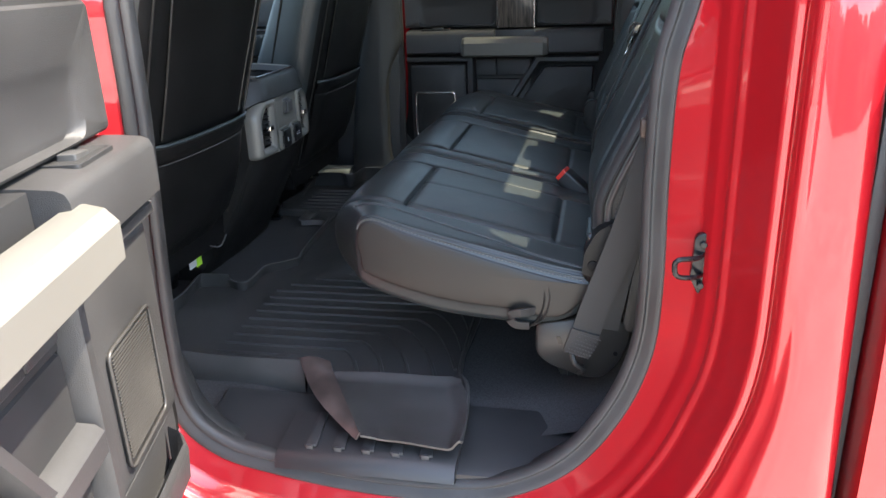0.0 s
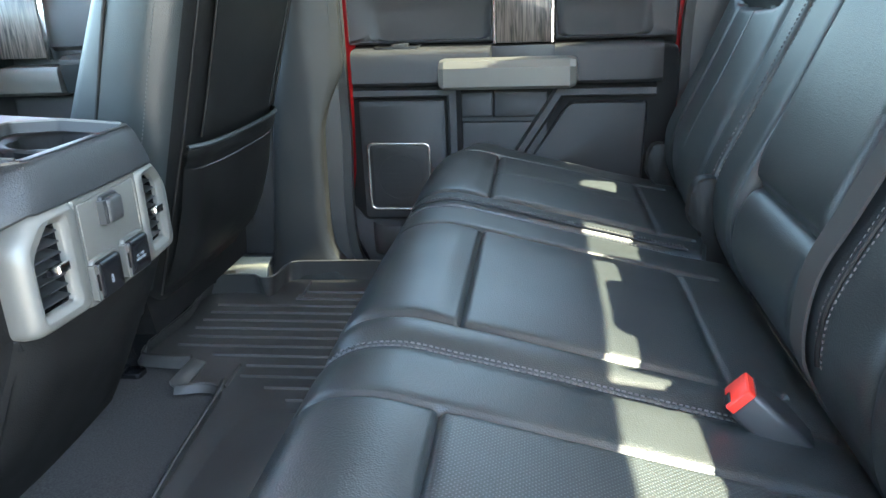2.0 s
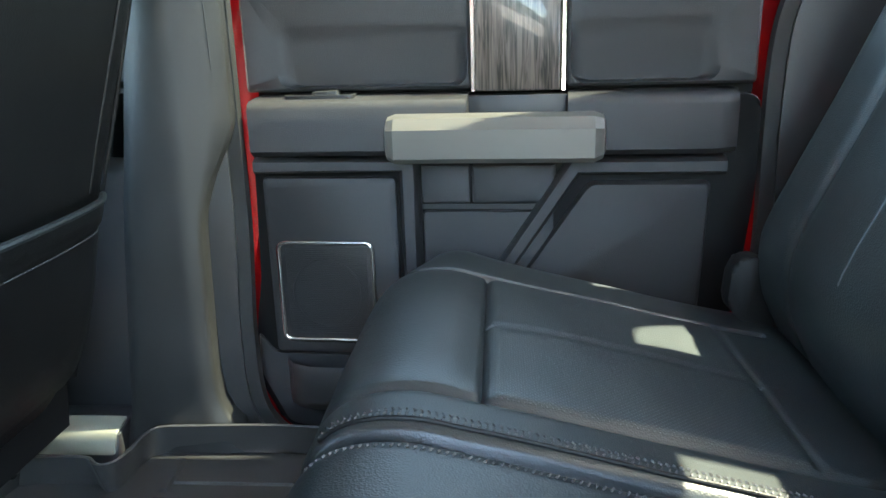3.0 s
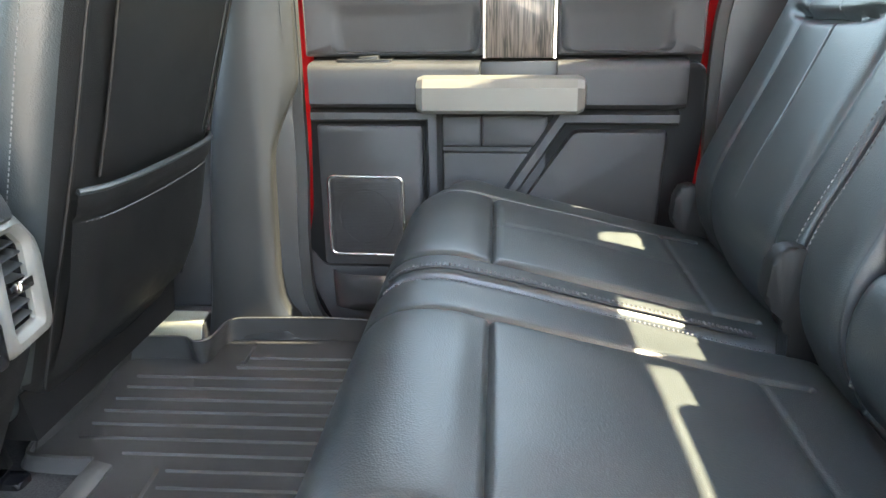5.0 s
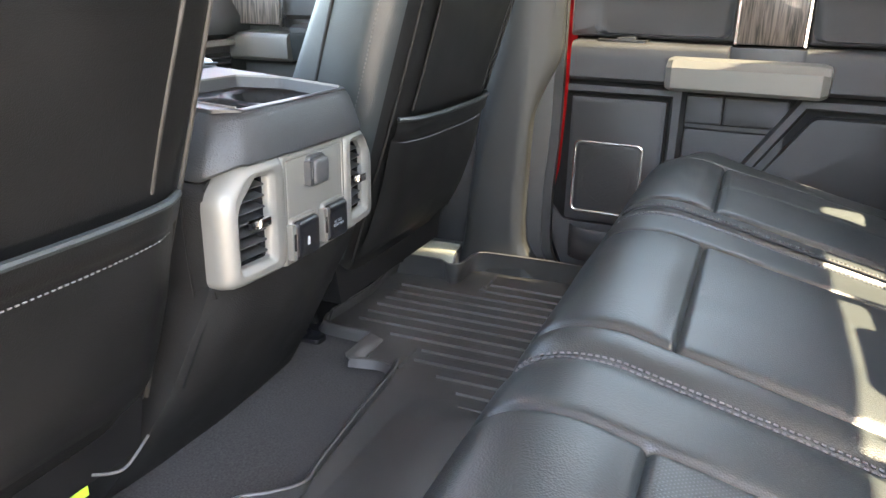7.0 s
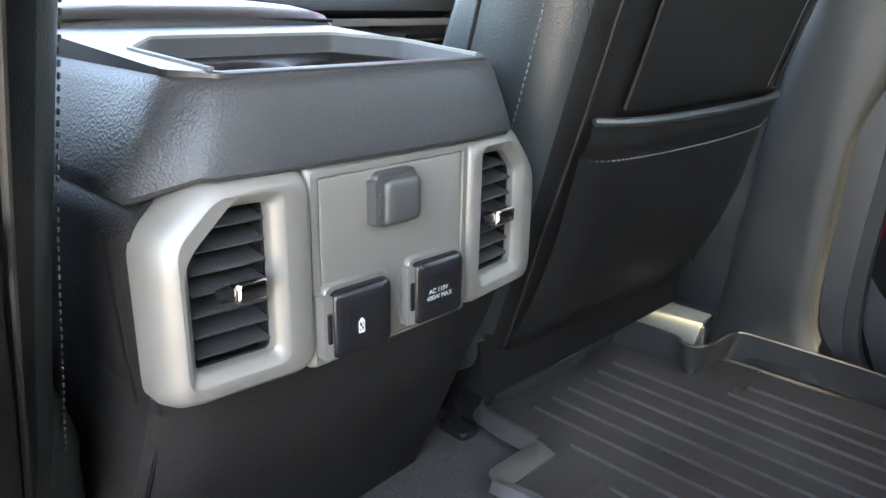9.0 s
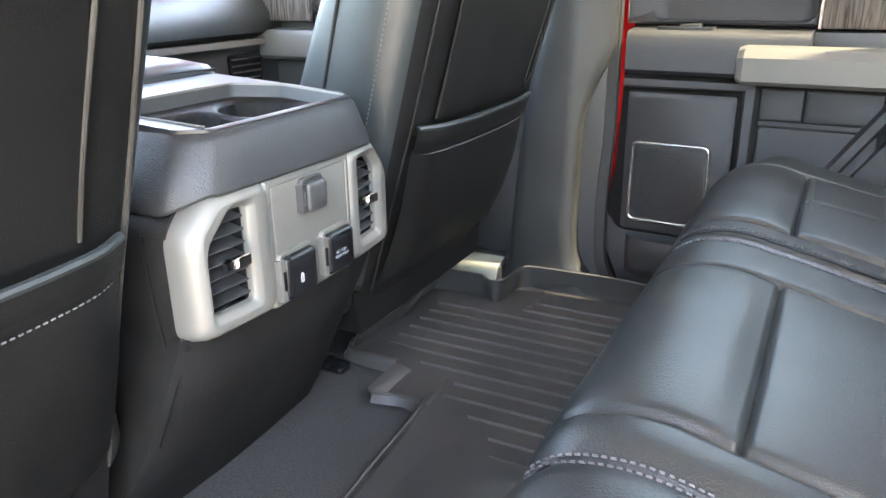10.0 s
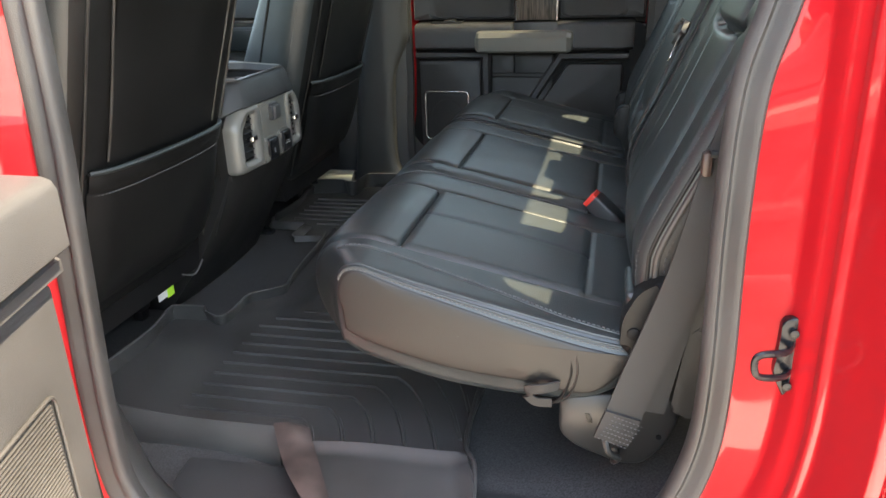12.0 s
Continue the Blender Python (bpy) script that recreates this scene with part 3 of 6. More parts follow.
part("accent", loft([[(x, y, z) for x, z in ((-1.35, 1.213), (-1.327, 1.214), (-1.327, 1.226), (-1.35, 1.227))] for y in (2.02, 2.3, 2 * YC - 1.05)]), SILVER, dash, "satin silver accent strip")
for y in (1.15, 1.66, 2.06, 2.58):
    v = part("vent", loft([[(x, y + p, 1.165 + q) for p, q in rrect(-0.05, 0.05, -0.032, 0.032, 0.008, 3)] for x in (-1.36, -1.338)]), GLOSSBLACK, dash, "black air vent")
    for k in range(4):
        part("slat", box(-1.345, -1.335, y - 0.045, y + 0.045, 1.143 + 0.014 * k, 1.146 + 0.014 * k, 0.0008), PLASTIC, v)
ws = loft([[(-1.73, y, 1.38), (-1.725, y, 1.384), (-1.375, y, 1.95), (-1.38, y, 1.954)] for y in (1.0, 1.5, 2.2, 2 * YC - 1.0)])
wsr = thing("window_2", "clear sloping windshield", "window", kind="structure")
ob = part("pane", ws, SHADED, wsr)
for y in (0.955, 2 * YC - 0.995):
    part("frame", prism([(-1.76, 1.36), (-1.69, 1.36), (-1.34, 1.95), (-1.41, 1.95)], y, y + 0.04, "y", 0.004), RED, wsr)
solid("bonnet", box(-2.9, -1.76, 0.98, 2 * YC - 0.98, 0.6, 1.34, 0.06, 4), RED, "red painted bonnet ahead of the windshield", "bonnet", kind="structure")


# ---- rear doors ----
def rear_door(sgn, at, name, label):
    """A rear door in its own frame: x along the door from the hinge, y across it (sgn 1: inside is at -y), z up from the ground."""
    HX, HY = -0.555, 0.150

    def L(u, w, v):
        k = 1 - 0.62 * smoothstep(1.42, 1.50, v) if w < 0 else 1.0
        return (u - HX, -sgn * (HY + w * k + lean_in(v)), v)
    root = thing(name, label, "door", at, kind="structure")

    def slab(poly, w0, w1, bev=0.0, seg=2):
        bm = loft([[L(p[0], w0, p[1]) for p in poly], [L(p[0], w1, p[1]) for p in poly]])
        if bev:
            top = [e for e in bm.edges if all(abs(v.co.y + sgn * (HY + w1)) < 1e-5 for v in e.verts)]
            bmesh.ops.bevel(bm, geom=top, offset=bev, segments=seg, affect="EDGES", profile=0.5)
        return bm

    def rings(*levels):
        """Rounded outlines at rising heights, capped at the last."""
        return loft([[L(p[0], w(p[1]) if callable(w) else w, p[1]) for p in poly] for poly, w in levels], caps=True)

    def bar(path, width, high, w0=0.0):
        """A raised rounded rib along a line in the door's plane."""
        pr = [(-0.5, 0), (-0.42, 0.72), (-0.25, 1.0), (0.25, 1.0), (0.42, 0.72), (0.5, 0)]
        rr = []
        P = [Vector(p) for p in path]
        for i, p in enumerate(P):
            a, b = P[max(0, i - 1)], P[min(len(P) - 1, i + 1)]
            d = (b - a).normalized()
            n = Vector((-d.y, d.x))
            k = 1.0
            if 0 < i < len(P) - 1:
                d0, d1 = (p - a).normalized(), (b - p).normalized()
                k = 1 / max(0.5, math.sqrt((1 + d0.dot(d1)) / 2))
            rr.append([L(p.x + n.x * s * width * k, w0 + h * high, p.y + n.y * s * width * k) for s, h in pr])
        return loft(rr)

    # painted shell with its window
    edge = rounded([(-0.541, 0.86), (-0.500, 0.745), (-0.40, 0.70), (0.00, 0.70), (0.10, 0.76), (0.138, 0.90), (0.160, 1.10), (0.1625, 1.26), (0.176, 1.41), (0.205, 1.5), (0.205, 1.80), (0.12, 1.885), (-0.45, 1.905), (-0.527, 1.85), (-0.536, 1.30)], 0.03, 4)
    win = rounded([(-0.47, 1.43), (-0.30, 1.43), (-0.10, 1.43), (0.0, 1.43), (0.06, 1.43), (0.10, 1.43), (0.135, 1.44), (0.145, 1.46), (0.15, 1.50), (0.15, 1.60), (0.15, 1.74), (0.09, 1.825), (-0.40, 1.845), (-0.45, 1.81), (-0.47, 1.50)], 0.02, 4)
    part("shell", loft([[L(p.x, w, p.y) for p in q] for q, w in ((edge, -0.058), (edge, -0.13), (win, -0.12), (win, -0.062))], wrap=True), RED, root, "red painted door shell", smooth=50)
    lap = [(-0.15 + (p.x + 0.15) * 1.25, 1.3 + (p.y - 1.3) * (1.06 if p.y > 1.3 else 1.25)) for p in edge]
    gap = [(p.x, p.y) for p in win]
    part("outer_skin", loft([[L(x, w, z) for x, z in q] for q, w in ((lap, -0.112), (lap, -0.138), (gap, -0.134), (gap, -0.112))], wrap=True), RED, root, "red outer door skin", smooth=50)
    pane = part("pane", slab([tuple(p) for p in rounded([(-0.49, 1.40), (0.17, 1.40), (0.17, 1.75), (0.10, 1.845), (-0.42, 1.865), (-0.48, 1.82)], 0.02, 4)], -0.075, -0.071), PRIVACY, root)
    # base of the trim
    base = rounded([(-0.531, 1.249), (-0.535, 1.10), (-0.540, 0.98), (-0.552, 0.92), (-0.560, 0.82), (-0.52, 0.735), (-0.42, 0.715), (0.02, 0.775), (0.10, 0.83), (0.154, 0.95), (0.170, 1.12), (0.170, 1.249)], 0.02, 4)
    if sgn < 0:
        base = rounded([(-0.556, 1.249), (-0.562, 1.10), (-0.566, 0.98), (-0.575, 0.92), (-0.580, 0.82), (-0.54, 0.735), (-0.42, 0.715), (0.02, 0.775), (0.10, 0.83), (0.148, 0.95), (0.162, 1.12), (0.164, 1.249)], 0.02, 4)
    # Backing coloured near-black so the gaps between raised panels look shaded.
    part("trim_panel", slab([tuple(p) for p in base], -0.055, 0.0, 0.006), BLACKTRIM, root, "plastic trim panel, coloured near-black for shade in the gaps")
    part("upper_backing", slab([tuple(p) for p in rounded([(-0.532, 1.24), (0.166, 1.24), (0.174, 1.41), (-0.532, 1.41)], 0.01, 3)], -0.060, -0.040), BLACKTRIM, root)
    wd = 0.03 if sgn < 0 else 0.0
    WP = -0.034                 # the upper pads stand this far behind the ledge's root
    # upper pads, left and right of the wood
    rim_l, rim_r = (-0.5385, 0.164) if sgn > 0 else (-0.560, 0.157)
    for u0, u1, i0, i1 in ((rim_l, -0.215 + wd, -0.490, -0.214 + wd), (-0.083 + wd, rim_r, -0.084 + wd, 0.117)):
        lo, hi = (u0, u1)
        pad = rings((rrect(lo, hi, 1.262, 1.415, 0.006), WP - 0.01), (rrect(lo, hi, 1.262, 1.415, 0.006), WP + 0.020), (rrect(lo + 0.004, hi - 0.004, 1.266, 1.411, 0.006), WP + 0.024),
                    (rrect(max(lo + 0.004, i0), min(hi - 0.004, i1), 1.2665, 1.354, 0.022), WP + 0.024), (rrect(max(lo + 0.008, i0 + 0.008), min(hi - 0.008, i1 - 0.008), 1.268, 1.347, 0.018), lambda v: WP + 0.0175 + 0.10 * (v - 1.303)), (rrect(max(lo + 0.014, i0 + 0.020), min(hi - 0.012, i1 - 0.020), 1.269, 1.336, 0.014), lambda v: WP + 0.013 + 0.16 * (v - 1.303)))
        part("upper_pad", pad, PLASTIC, root, "padded upper panel with a hollow")
    part("top_rail", slab([tuple(p) for p in rounded([(rim_l, 1.395), (rim_r, 1.395), (rim_r + 0.005, 1.424), (rim_l, 1.424)], 0.01, 3)], -0.055, WP + 0.020, 0.006, 3), PLASTIC, root)
    part("wood_inlay", rings((rrect(-0.208 + wd, -0.092 + wd, 1.258, 1.40, 0.003), WP), (rrect(-0.208 + wd, -0.092 + wd, 1.258, 1.40, 0.003), WP + 0.026), (rrect(-0.206 + wd, -0.094 + wd, 1.260, 1.398, 0.003), WP + 0.028)), WOOD, root, "dark brown wood-grain inlay")
    for u in (-0.2115 + wd, -0.0885 + wd):
        part("chrome_strip", rings((rrect(u - 0.0035, u + 0.0035, 1.256, 1.40, 0.001, 2), WP), (rrect(u - 0.0035, u + 0.0035, 1.256, 1.40, 0.001, 2), WP + 0.029), (rrect(u - 0.002, u + 0.002, 1.258, 1.398, 0.001, 2), WP + 0.032)), CHROME, root, "thin chrome strip")
    # armrest blocks
    def block(u0, u1, v0, v1, deep, slope, taper=0.0):
        ends = [(u0, deep), (u0 + slope, deep), (u1 - taper - slope * 0.3, deep), (u1, deep * (0.45 if taper else 1.0))]
        return loft([[L(u, w, v) for w, v in ((0.0, v0), (e - 0.010, v0), (e, v0 + 0.008), (e, v1 - 0.014), (e - 0.004, v1 - 0.005), (e - 0.012, v1 - 0.001), (0.0, v1 + 0.002), (-0.030, v1 + 0.003), (-0.030, v0))] for u, e in ends])
    part("armrest", block(-0.521 if sgn > 0 else -0.548, -0.217 if sgn > 0 else -0.292, 1.176, 1.254, 0.042, 0.003), PLASTIC, root, "padded armrest ledge")
    part("armrest", block(-0.083, 0.138, 1.174, 1.254, 0.036, 0.004, 0.030 if sgn > 0 else 0.0), PLASTIC, root)
    ce = -0.222 if sgn > 0 else -0.291
    # Shallow slab in darker plastic paints the hollow's shade behind the handle.
    part("grip_cup", slab([(ce, 1.18), (-0.08, 1.18), (-0.08, 1.2535), (ce, 1.2535)], -0.030, 0.006, 0.002), DARKPLASTIC, root, "back of the grip hollow, coloured dark for its shade")
    if sgn < 0:
        part("cup_floor", slab([(ce, 1.177), (-0.084, 1.177), (-0.084, 1.190), (ce, 1.190)], 0.009, 0.036, 0.002), GRAINED, root, "grained floor of the grip hollow")
    # window switch on the ledge
    sw = part("switch_panel", loft([[L(-0.424 + a, -0.001 + b, v) for a, b in rrect(-0.050 * k, 0.050 * k, -0.024 * k, 0.024 * k, 0.008, 4)] for v, k in ((1.252, 1.0), (1.2585, 1.0), (1.2592, 0.97), (1.2592, 0.90), (1.2575, 0.86))]), DARKPLASTIC, root)
    part("switch_key", loft([[L(-0.418 + a, -0.001 + b, v + 0.06 * a) for a, b in rrect(-0.019 * k, 0.019 * k, -0.011 * k, 0.011 * k, 0.003, 3)] for v, k in ((1.2565, 1.0), (1.2625, 0.96), (1.2635, 0.85))]), SOCKETGREY, sw, "grey window switch key")
    # silver pull handle
    hp = [(0.030, 1.174), (0.066, 1.170), (0.075, 1.177), (0.076, 1.215), (0.064, 1.229), (0.046, 1.234), (0.030, 1.232)]
    hr = []
    for u, k, q in ((-0.327, 0.55, 0.55), (-0.3235, 0.80, 0.86), (-0.312, 1.0, 1.0), (-0.20, 1.0, 1.0), (-0.05, 1.0, 1.0), (-0.038, 0.80, 0.86), (-0.0345, 0.55, 0.55)):
        hr.append([L(u, 0.03 + (w - 0.03) * k, 1.203 + (v - 1.203) * q) for w, v in hp])
    hb = loft(hr)
    bmesh.ops.bevel(hb, geom=[e for e in hb.edges if e.calc_face_angle(0) > 0.35], offset=0.002, segments=2, affect="EDGES")
    part("pull_handle", hb, SILVER, root, "satin silver pull handle", smooth=30)
    # raised frame ribs
    part("rib", bar([(-0.526 if sgn > 0 else -0.556, 1.160), (-0.302, 1.160), (-0.302, 0.83)], 0.026, 0.026), PLASTIC, root)
    if sgn < 0:
        part("rib", bar([(-0.286, 0.985), (-0.09, 0.985)], 0.050, 0.030), PLASTIC, root, "raised lower border of the storage recess")
    part("rib", bar([(0.126 if sgn > 0 else 0.146, 1.157), (-0.072, 1.157), (-0.205, 0.955)], 0.026, 0.026), PLASTIC, root)
    # inset panels
    lo_ = -0.522 if sgn > 0 else -0.560
    part("lower_panel", rings((rrect(lo_, -0.322, 0.868, 1.142, 0.008), 0.0), (rrect(lo_ + 0.002, -0.324, 0.870, 1.140, 0.008), 0.008), (rrect(lo_ + 0.008, -0.330, 0.876, 1.134, 0.008), 0.011)), PLASTIC, root)
    rp = [(-0.052, 1.135), (0.112, 1.135), (0.104, 0.93), (-0.17, 0.93), (-0.175, 0.955)]
    cx, cz = -0.02, 1.03
    rr = [tuple(p) for p in rounded(rp, 0.012, 4)]
    part("lower_panel", rings((rr, 0.0), ([(cx + (x - cx) * 0.985, cz + (z - cz) * 0.985) for x, z in rr], 0.008), ([(cx + (x - cx) * 0.95, cz + (z - cz) * 0.95) for x, z in rr], 0.012)), PLASTIC, root)
    part("pocket_cover", rings((rrect(-0.214, -0.098, 1.103, 1.158, 0.003, 3), 0.0), (rrect(-0.213, -0.099, 1.104, 1.157, 0.003, 3), 0.006), (rrect(-0.210, -0.102, 1.107, 1.154, 0.003, 3), 0.008)), PLASTIC, root)
    part("pocket_cover", rings((rrect(-0.287, -0.217, 1.103, 1.158, 0.003, 3), 0.0), (rrect(-0.286, -0.218, 1.104, 1.157, 0.003, 3), 0.005), (rrect(-0.284, -0.220, 1.106, 1.155, 0.003, 3), 0.006)), PLASTIC, root)
    # Charcoal strip, and the near door's charcoal pocket, paint shade into the recesses.
    part("shadow_gap", slab([(-0.287, 1.094), (-0.115, 1.094), (-0.11, 1.101), (-0.287, 1.101)], -0.001, 0.002), DARKPLASTIC, root)
    part("lower_pocket", rings((rrect(-0.286, -0.10, 0.90, 1.092, 0.006, 3), 0.0), (rrect(-0.284, -0.11, 0.90, 1.090, 0.006, 3), 0.004)), PLASTIC if sgn > 0 else DARKPLASTIC, root)
    low = [tuple(p) for p in rounded([(-0.527, 0.866), (-0.552, 0.90), (-0.554, 0.83), (-0.515, 0.745), (-0.40, 0.722), (0.0, 0.722), (0.09, 0.80), (0.115, 0.90), (0.0, 0.905), (-0.2, 0.895), (-0.318, 0.866)], 0.012, 4)]
    part("kick_panel", rings((low, 0.0), ([(-0.22 + (x + 0.22) * 0.99, 0.81 + (z - 0.81) * 0.97) for x, z in low], 0.006)), PLASTIC, root)
    # loudspeaker
    sp = part("speaker", rings((rrect(-0.502, -0.362, 0.896, 1.044, 0.012), 0.008), (rrect(-0.502, -0.362, 0.896, 1.044, 0.012), 0.013), (rrect(-0.499, -0.365, 0.899, 1.041, 0.010), 0.014)), DARKPLASTIC, root, "dark speaker grille")
    path = [Vector(L(p[0], 0.0155, p[1])) for p in rrect(-0.503, -0.361, 0.893, 1.046, 0.014, 6)]
    ring = tube(path, 0.0036 if sgn > 0 else 0.0024, 10, closed=True, up=(0, 1, 0))
    part("frame", ring, CHROME if sgn > 0 else STEEL, sp, "slim rounded frame")
    gr = bmesh.new()
    k = 0
    step, top_ = (0.0030, 0.0147) if sgn > 0 else (0.0046, 0.0162)
    while 0.904 + step * k < 1.038:
        v = 0.904 + step * k
        joined(gr, loft([[L(u, w, v + dv) for w, dv in ((0.0135, -0.0012), (top_, -0.0005), (top_, 0.0005), (0.0135, 0.0012))] for u in (-0.494, -0.370)]))
        k += 1
    tagged(part("grille", gr, STEEL if sgn < 0 else DARKPLASTIC, sp, "fine horizontal grille ridges"), kind="stuff")
    cone = [Vector(L(-0.432 + 0.052 * math.cos(q * math.pi / 16), 0.0162, 0.968 + 0.052 * math.sin(q * math.pi / 16))) for q in range(32)]
    if sgn > 0:
        part("cone_edge", tube(cone, 0.0012, 6, closed=True, up=(0, 1, 0)), DARKPLASTIC, sp, "round edge of the cone behind the grille")
    # map pocket at the bottom
    mp = loft([[L(u, w * k, 0.778 + v) for w, v in ((0.0, 0.0), (0.030, 0.004), (0.046, 0.03), (0.050, 0.075), (0.044, 0.082), (0.038, 0.074), (0.032, 0.03), (0.0, 0.02))] for u, k in ((-0.505, 0.25), (-0.490, 0.7), (-0.46, 1.0), (-0.2, 1.0), (0.0, 1.0), (0.05, 0.6))])
    part("map_pocket", mp, PLASTIC, root, "moulded map pocket", smooth=55)
    return root


TAPER = -3.1
far_at = pose(-0.2, 2.704, 0, 0, 0, TAPER) @ pose(-0.355, 0.150, 0)
rear_door(1, far_at, "door_1", "closed rear door with black trim, wood inlay and silver handle")
near_at = pose(-0.605, 0.903, 0.005, 0, 0, -75.0)
rear_door(-1, near_at, "door_2", "open rear door with black trim, beige-silver handle and speaker grille")

# striker on the near jamb
def shrunk(bm):
    for v in bm.verts:
        v.co = Vector((0.262, 1.0245, 1.084)) + (v.co - Vector((0.262, 1.034, 1.073))) * 0.70
    return bm


st = thing("door_striker", "black steel door striker bolted to the red jamb", "striker")
part("plate", shrunk(prism([tuple(p) for p in rounded([(0.244, 1.128), (0.262, 1.136), (0.276, 1.10), (0.272, 1.05), (0.256, 1.018), (0.240, 1.05), (0.243, 1.09)], 0.006, 3)], 1.018, 1.034, "y", 0.002)), GLOSSBLACK, st)
part("loop", shrunk(tube(curve([(0.262, 1.03, 1.096), (0.248, 0.998, 1.096), (0.217, 0.984, 1.097), (0.209, 0.983, 1.087), (0.215, 0.984, 1.066), (0.247, 0.998, 1.060), (0.262, 1.03, 1.057)], 5), 0.0048, 8, up=(0, 1, 0.2))), GLOSSBLACK, st)
for z in (1.115, 1.038):
    part("bolt", shrunk(cylinder((0.258, 1.014, z), 0.006, 0.008, "y", 10)), GLOSSBLACK, st)


# ---- rear bench ----
def section(points, n):
    """A closed smooth outline and its outward ways."""
    P = [Vector((p.x, p.y)) for p in curve([(a, b, 0) for a, b in points], n, True)]
    N = []
    c = sum(P, Vector((0, 0))) / len(P)
    for i in range(len(P)):
        d = (P[(i + 1) % len(P)] - P[i - 1]).normalized()
        q = Vector((d.y, -d.x))
        N.append(q)
    area = sum(P[i - 1].x * P[i].y - P[i].x * P[i - 1].y for i in range(len(P)))
    return P, (N if area > 0 else [-q for q in N])


def stops(y0, y1, r, marks, step=0.009):
    """Places across a cushion, close together at the ends and the seams."""
    ys = {y0, y1}
    for k in range(1, 9):
        ys |= {y0 + r * (k / 8) ** 1.6, y1 - r * (k / 8) ** 1.6}
    y = y0 + r
    while y < y1 - r:
        ys.add(y)
        y += step
    for m in marks:
        ys |= {m + d for d in (-0.008, -0.005, -0.003, -0.0015, 0, 0.0015, 0.003, 0.005, 0.008)}
    return sorted(q for q in ys if y0 <= q <= y1)


def upholstered(P, N, ys, r0, r1, relief, put, p=2.6, thin=lambda q: 1.0):
    """A stuffed body: the outline P drawn across ys, rounded at both ends, with relief(point, way, y) along its outward ways."""
    y0, y1 = ys[0], ys[-1]
    rr = []
    for y in ys:
        e = 0.0
        for d, r in ((y - y0, r0), (y1 - y, r1)):
            if d < r:
                e = max(e, r * (1 - (1 - (1 - d / r) ** p) ** (1 / p)))
        rr.append([put(q.x - n.x * (e * thin(q) - relief(q, n, y)), q.y - n.y * (e * thin(q) - relief(q, n, y)), y) for q, n in zip(P, N)])
    first, final = [], []
    for rows_, ring, sign in ((first, rr[0], -1), (final, rr[-1], 1)):
        c = sum((Vector(q) for q in ring), Vector()) / len(ring)
        for t, crown in ((0.97, 0.0010), (0.88, 0.0022), (0.6, 0.0036), (0.3, 0.0042), (0.1, 0.0044), (0.015, 0.0044)):
            rows_.append([c + (Vector(q) - c) * t + Vector((0, sign * crown, 0)) for q in ring])
    return loft(first[::-1] + rr + final)


CUSH = [(0.150, 0.988), (0.066, 1.007), (-0.06, 1.037), (-0.19, 1.068), (-0.245, 1.078), (-0.290, 1.070), (-0.318, 1.042), (-0.324, 1.005), (-0.312, 0.970), (-0.28, 0.954), (-0.19, 0.932), (-0.095, 0.911), (0.0, 0.903), (0.07, 0.908), (0.125, 0.935), (0.152, 0.96)]
CP, CN = section(CUSH, 34)


def rear_thin(q):
    """The end's rounding is tight along the upper front edge and wide below."""
    top = 0.40 + 0.60 * smoothstep(-0.24, 0.06, q.x)
    low = 1.45 - 1.10 * smoothstep(-0.02, 0.11, q.x)
    return top + (low - top) * smoothstep(1.035, 0.985, q.y + 0.24 * (q.x + 0.24))


def cushion_relief(panels, seams, lines):
    def f(q, n, y):
        w = smoothstep(0.1, 0.6, n.y)
        nose = smoothstep(-0.335, -0.27, q.x)
        h = 0.0
        for a, b in panels:
            if a - 0.02 < y < b + 0.02:
                t = (y - a) / (b - a)
                inside = smoothstep(a - 0.004, a + 0.006, y) * (1 - smoothstep(b - 0.006, b + 0.004, y))
                h += groove(q.x + 0.19, 0.0026, 0.0065) * inside * w
                h += groove(q.x - 0.066, 0.0040, 0.0024) * inside * w
                if -0.19 < q.x < 0.066 and 0 < t < 1:
                    s = (q.x + 0.19) / 0.256
                    h += 0.006 * (4 * t * (1 - t)) ** 0.7 * (4 * s * (1 - s)) ** 0.6 * w
                elif q.x <= -0.19 and 0 < t < 1:
                    h += 0.005 * (4 * t * (1 - t)) ** 0.5 * nose * w * smoothstep(0.0, 0.03, -0.19 - q.x)
            for m in (a, b):
                h += groove(y - m, 0.0050, 0.0046) * w * nose * (1 if q.x < 0.12 else 0)
        for m in seams:
            h += (groove(y - m, 0.016, 0.007) + groove(y - m, 0.003, 0.003)) * max(w, 0.6 * smoothstep(0.3, -0.3, n.x))
        for m in lines:
            if -0.19 < q.x < 0.066:
                h += groove(y - m, 0.003, 0.0022) * w
        h += 0.0012 * noise.noise(Vector((q.x * 14, y * 14, 1.7))) * w
        return h
    return f


def plain(a, b, y):
    return (a, y, b)


def cornered(a, b, y):
    """As plain, with the bench's near and far front corners drawn back."""
    c = 0.071 * (1 - smoothstep(1.185, 1.335, y)) ** 1.5 + 0.050 * smoothstep(2.41, 2.565, y) ** 1.5
    k = min(1.0, max(0.0, (-0.12 - a) / 0.20))
    return (a + c * k * k, y, b)


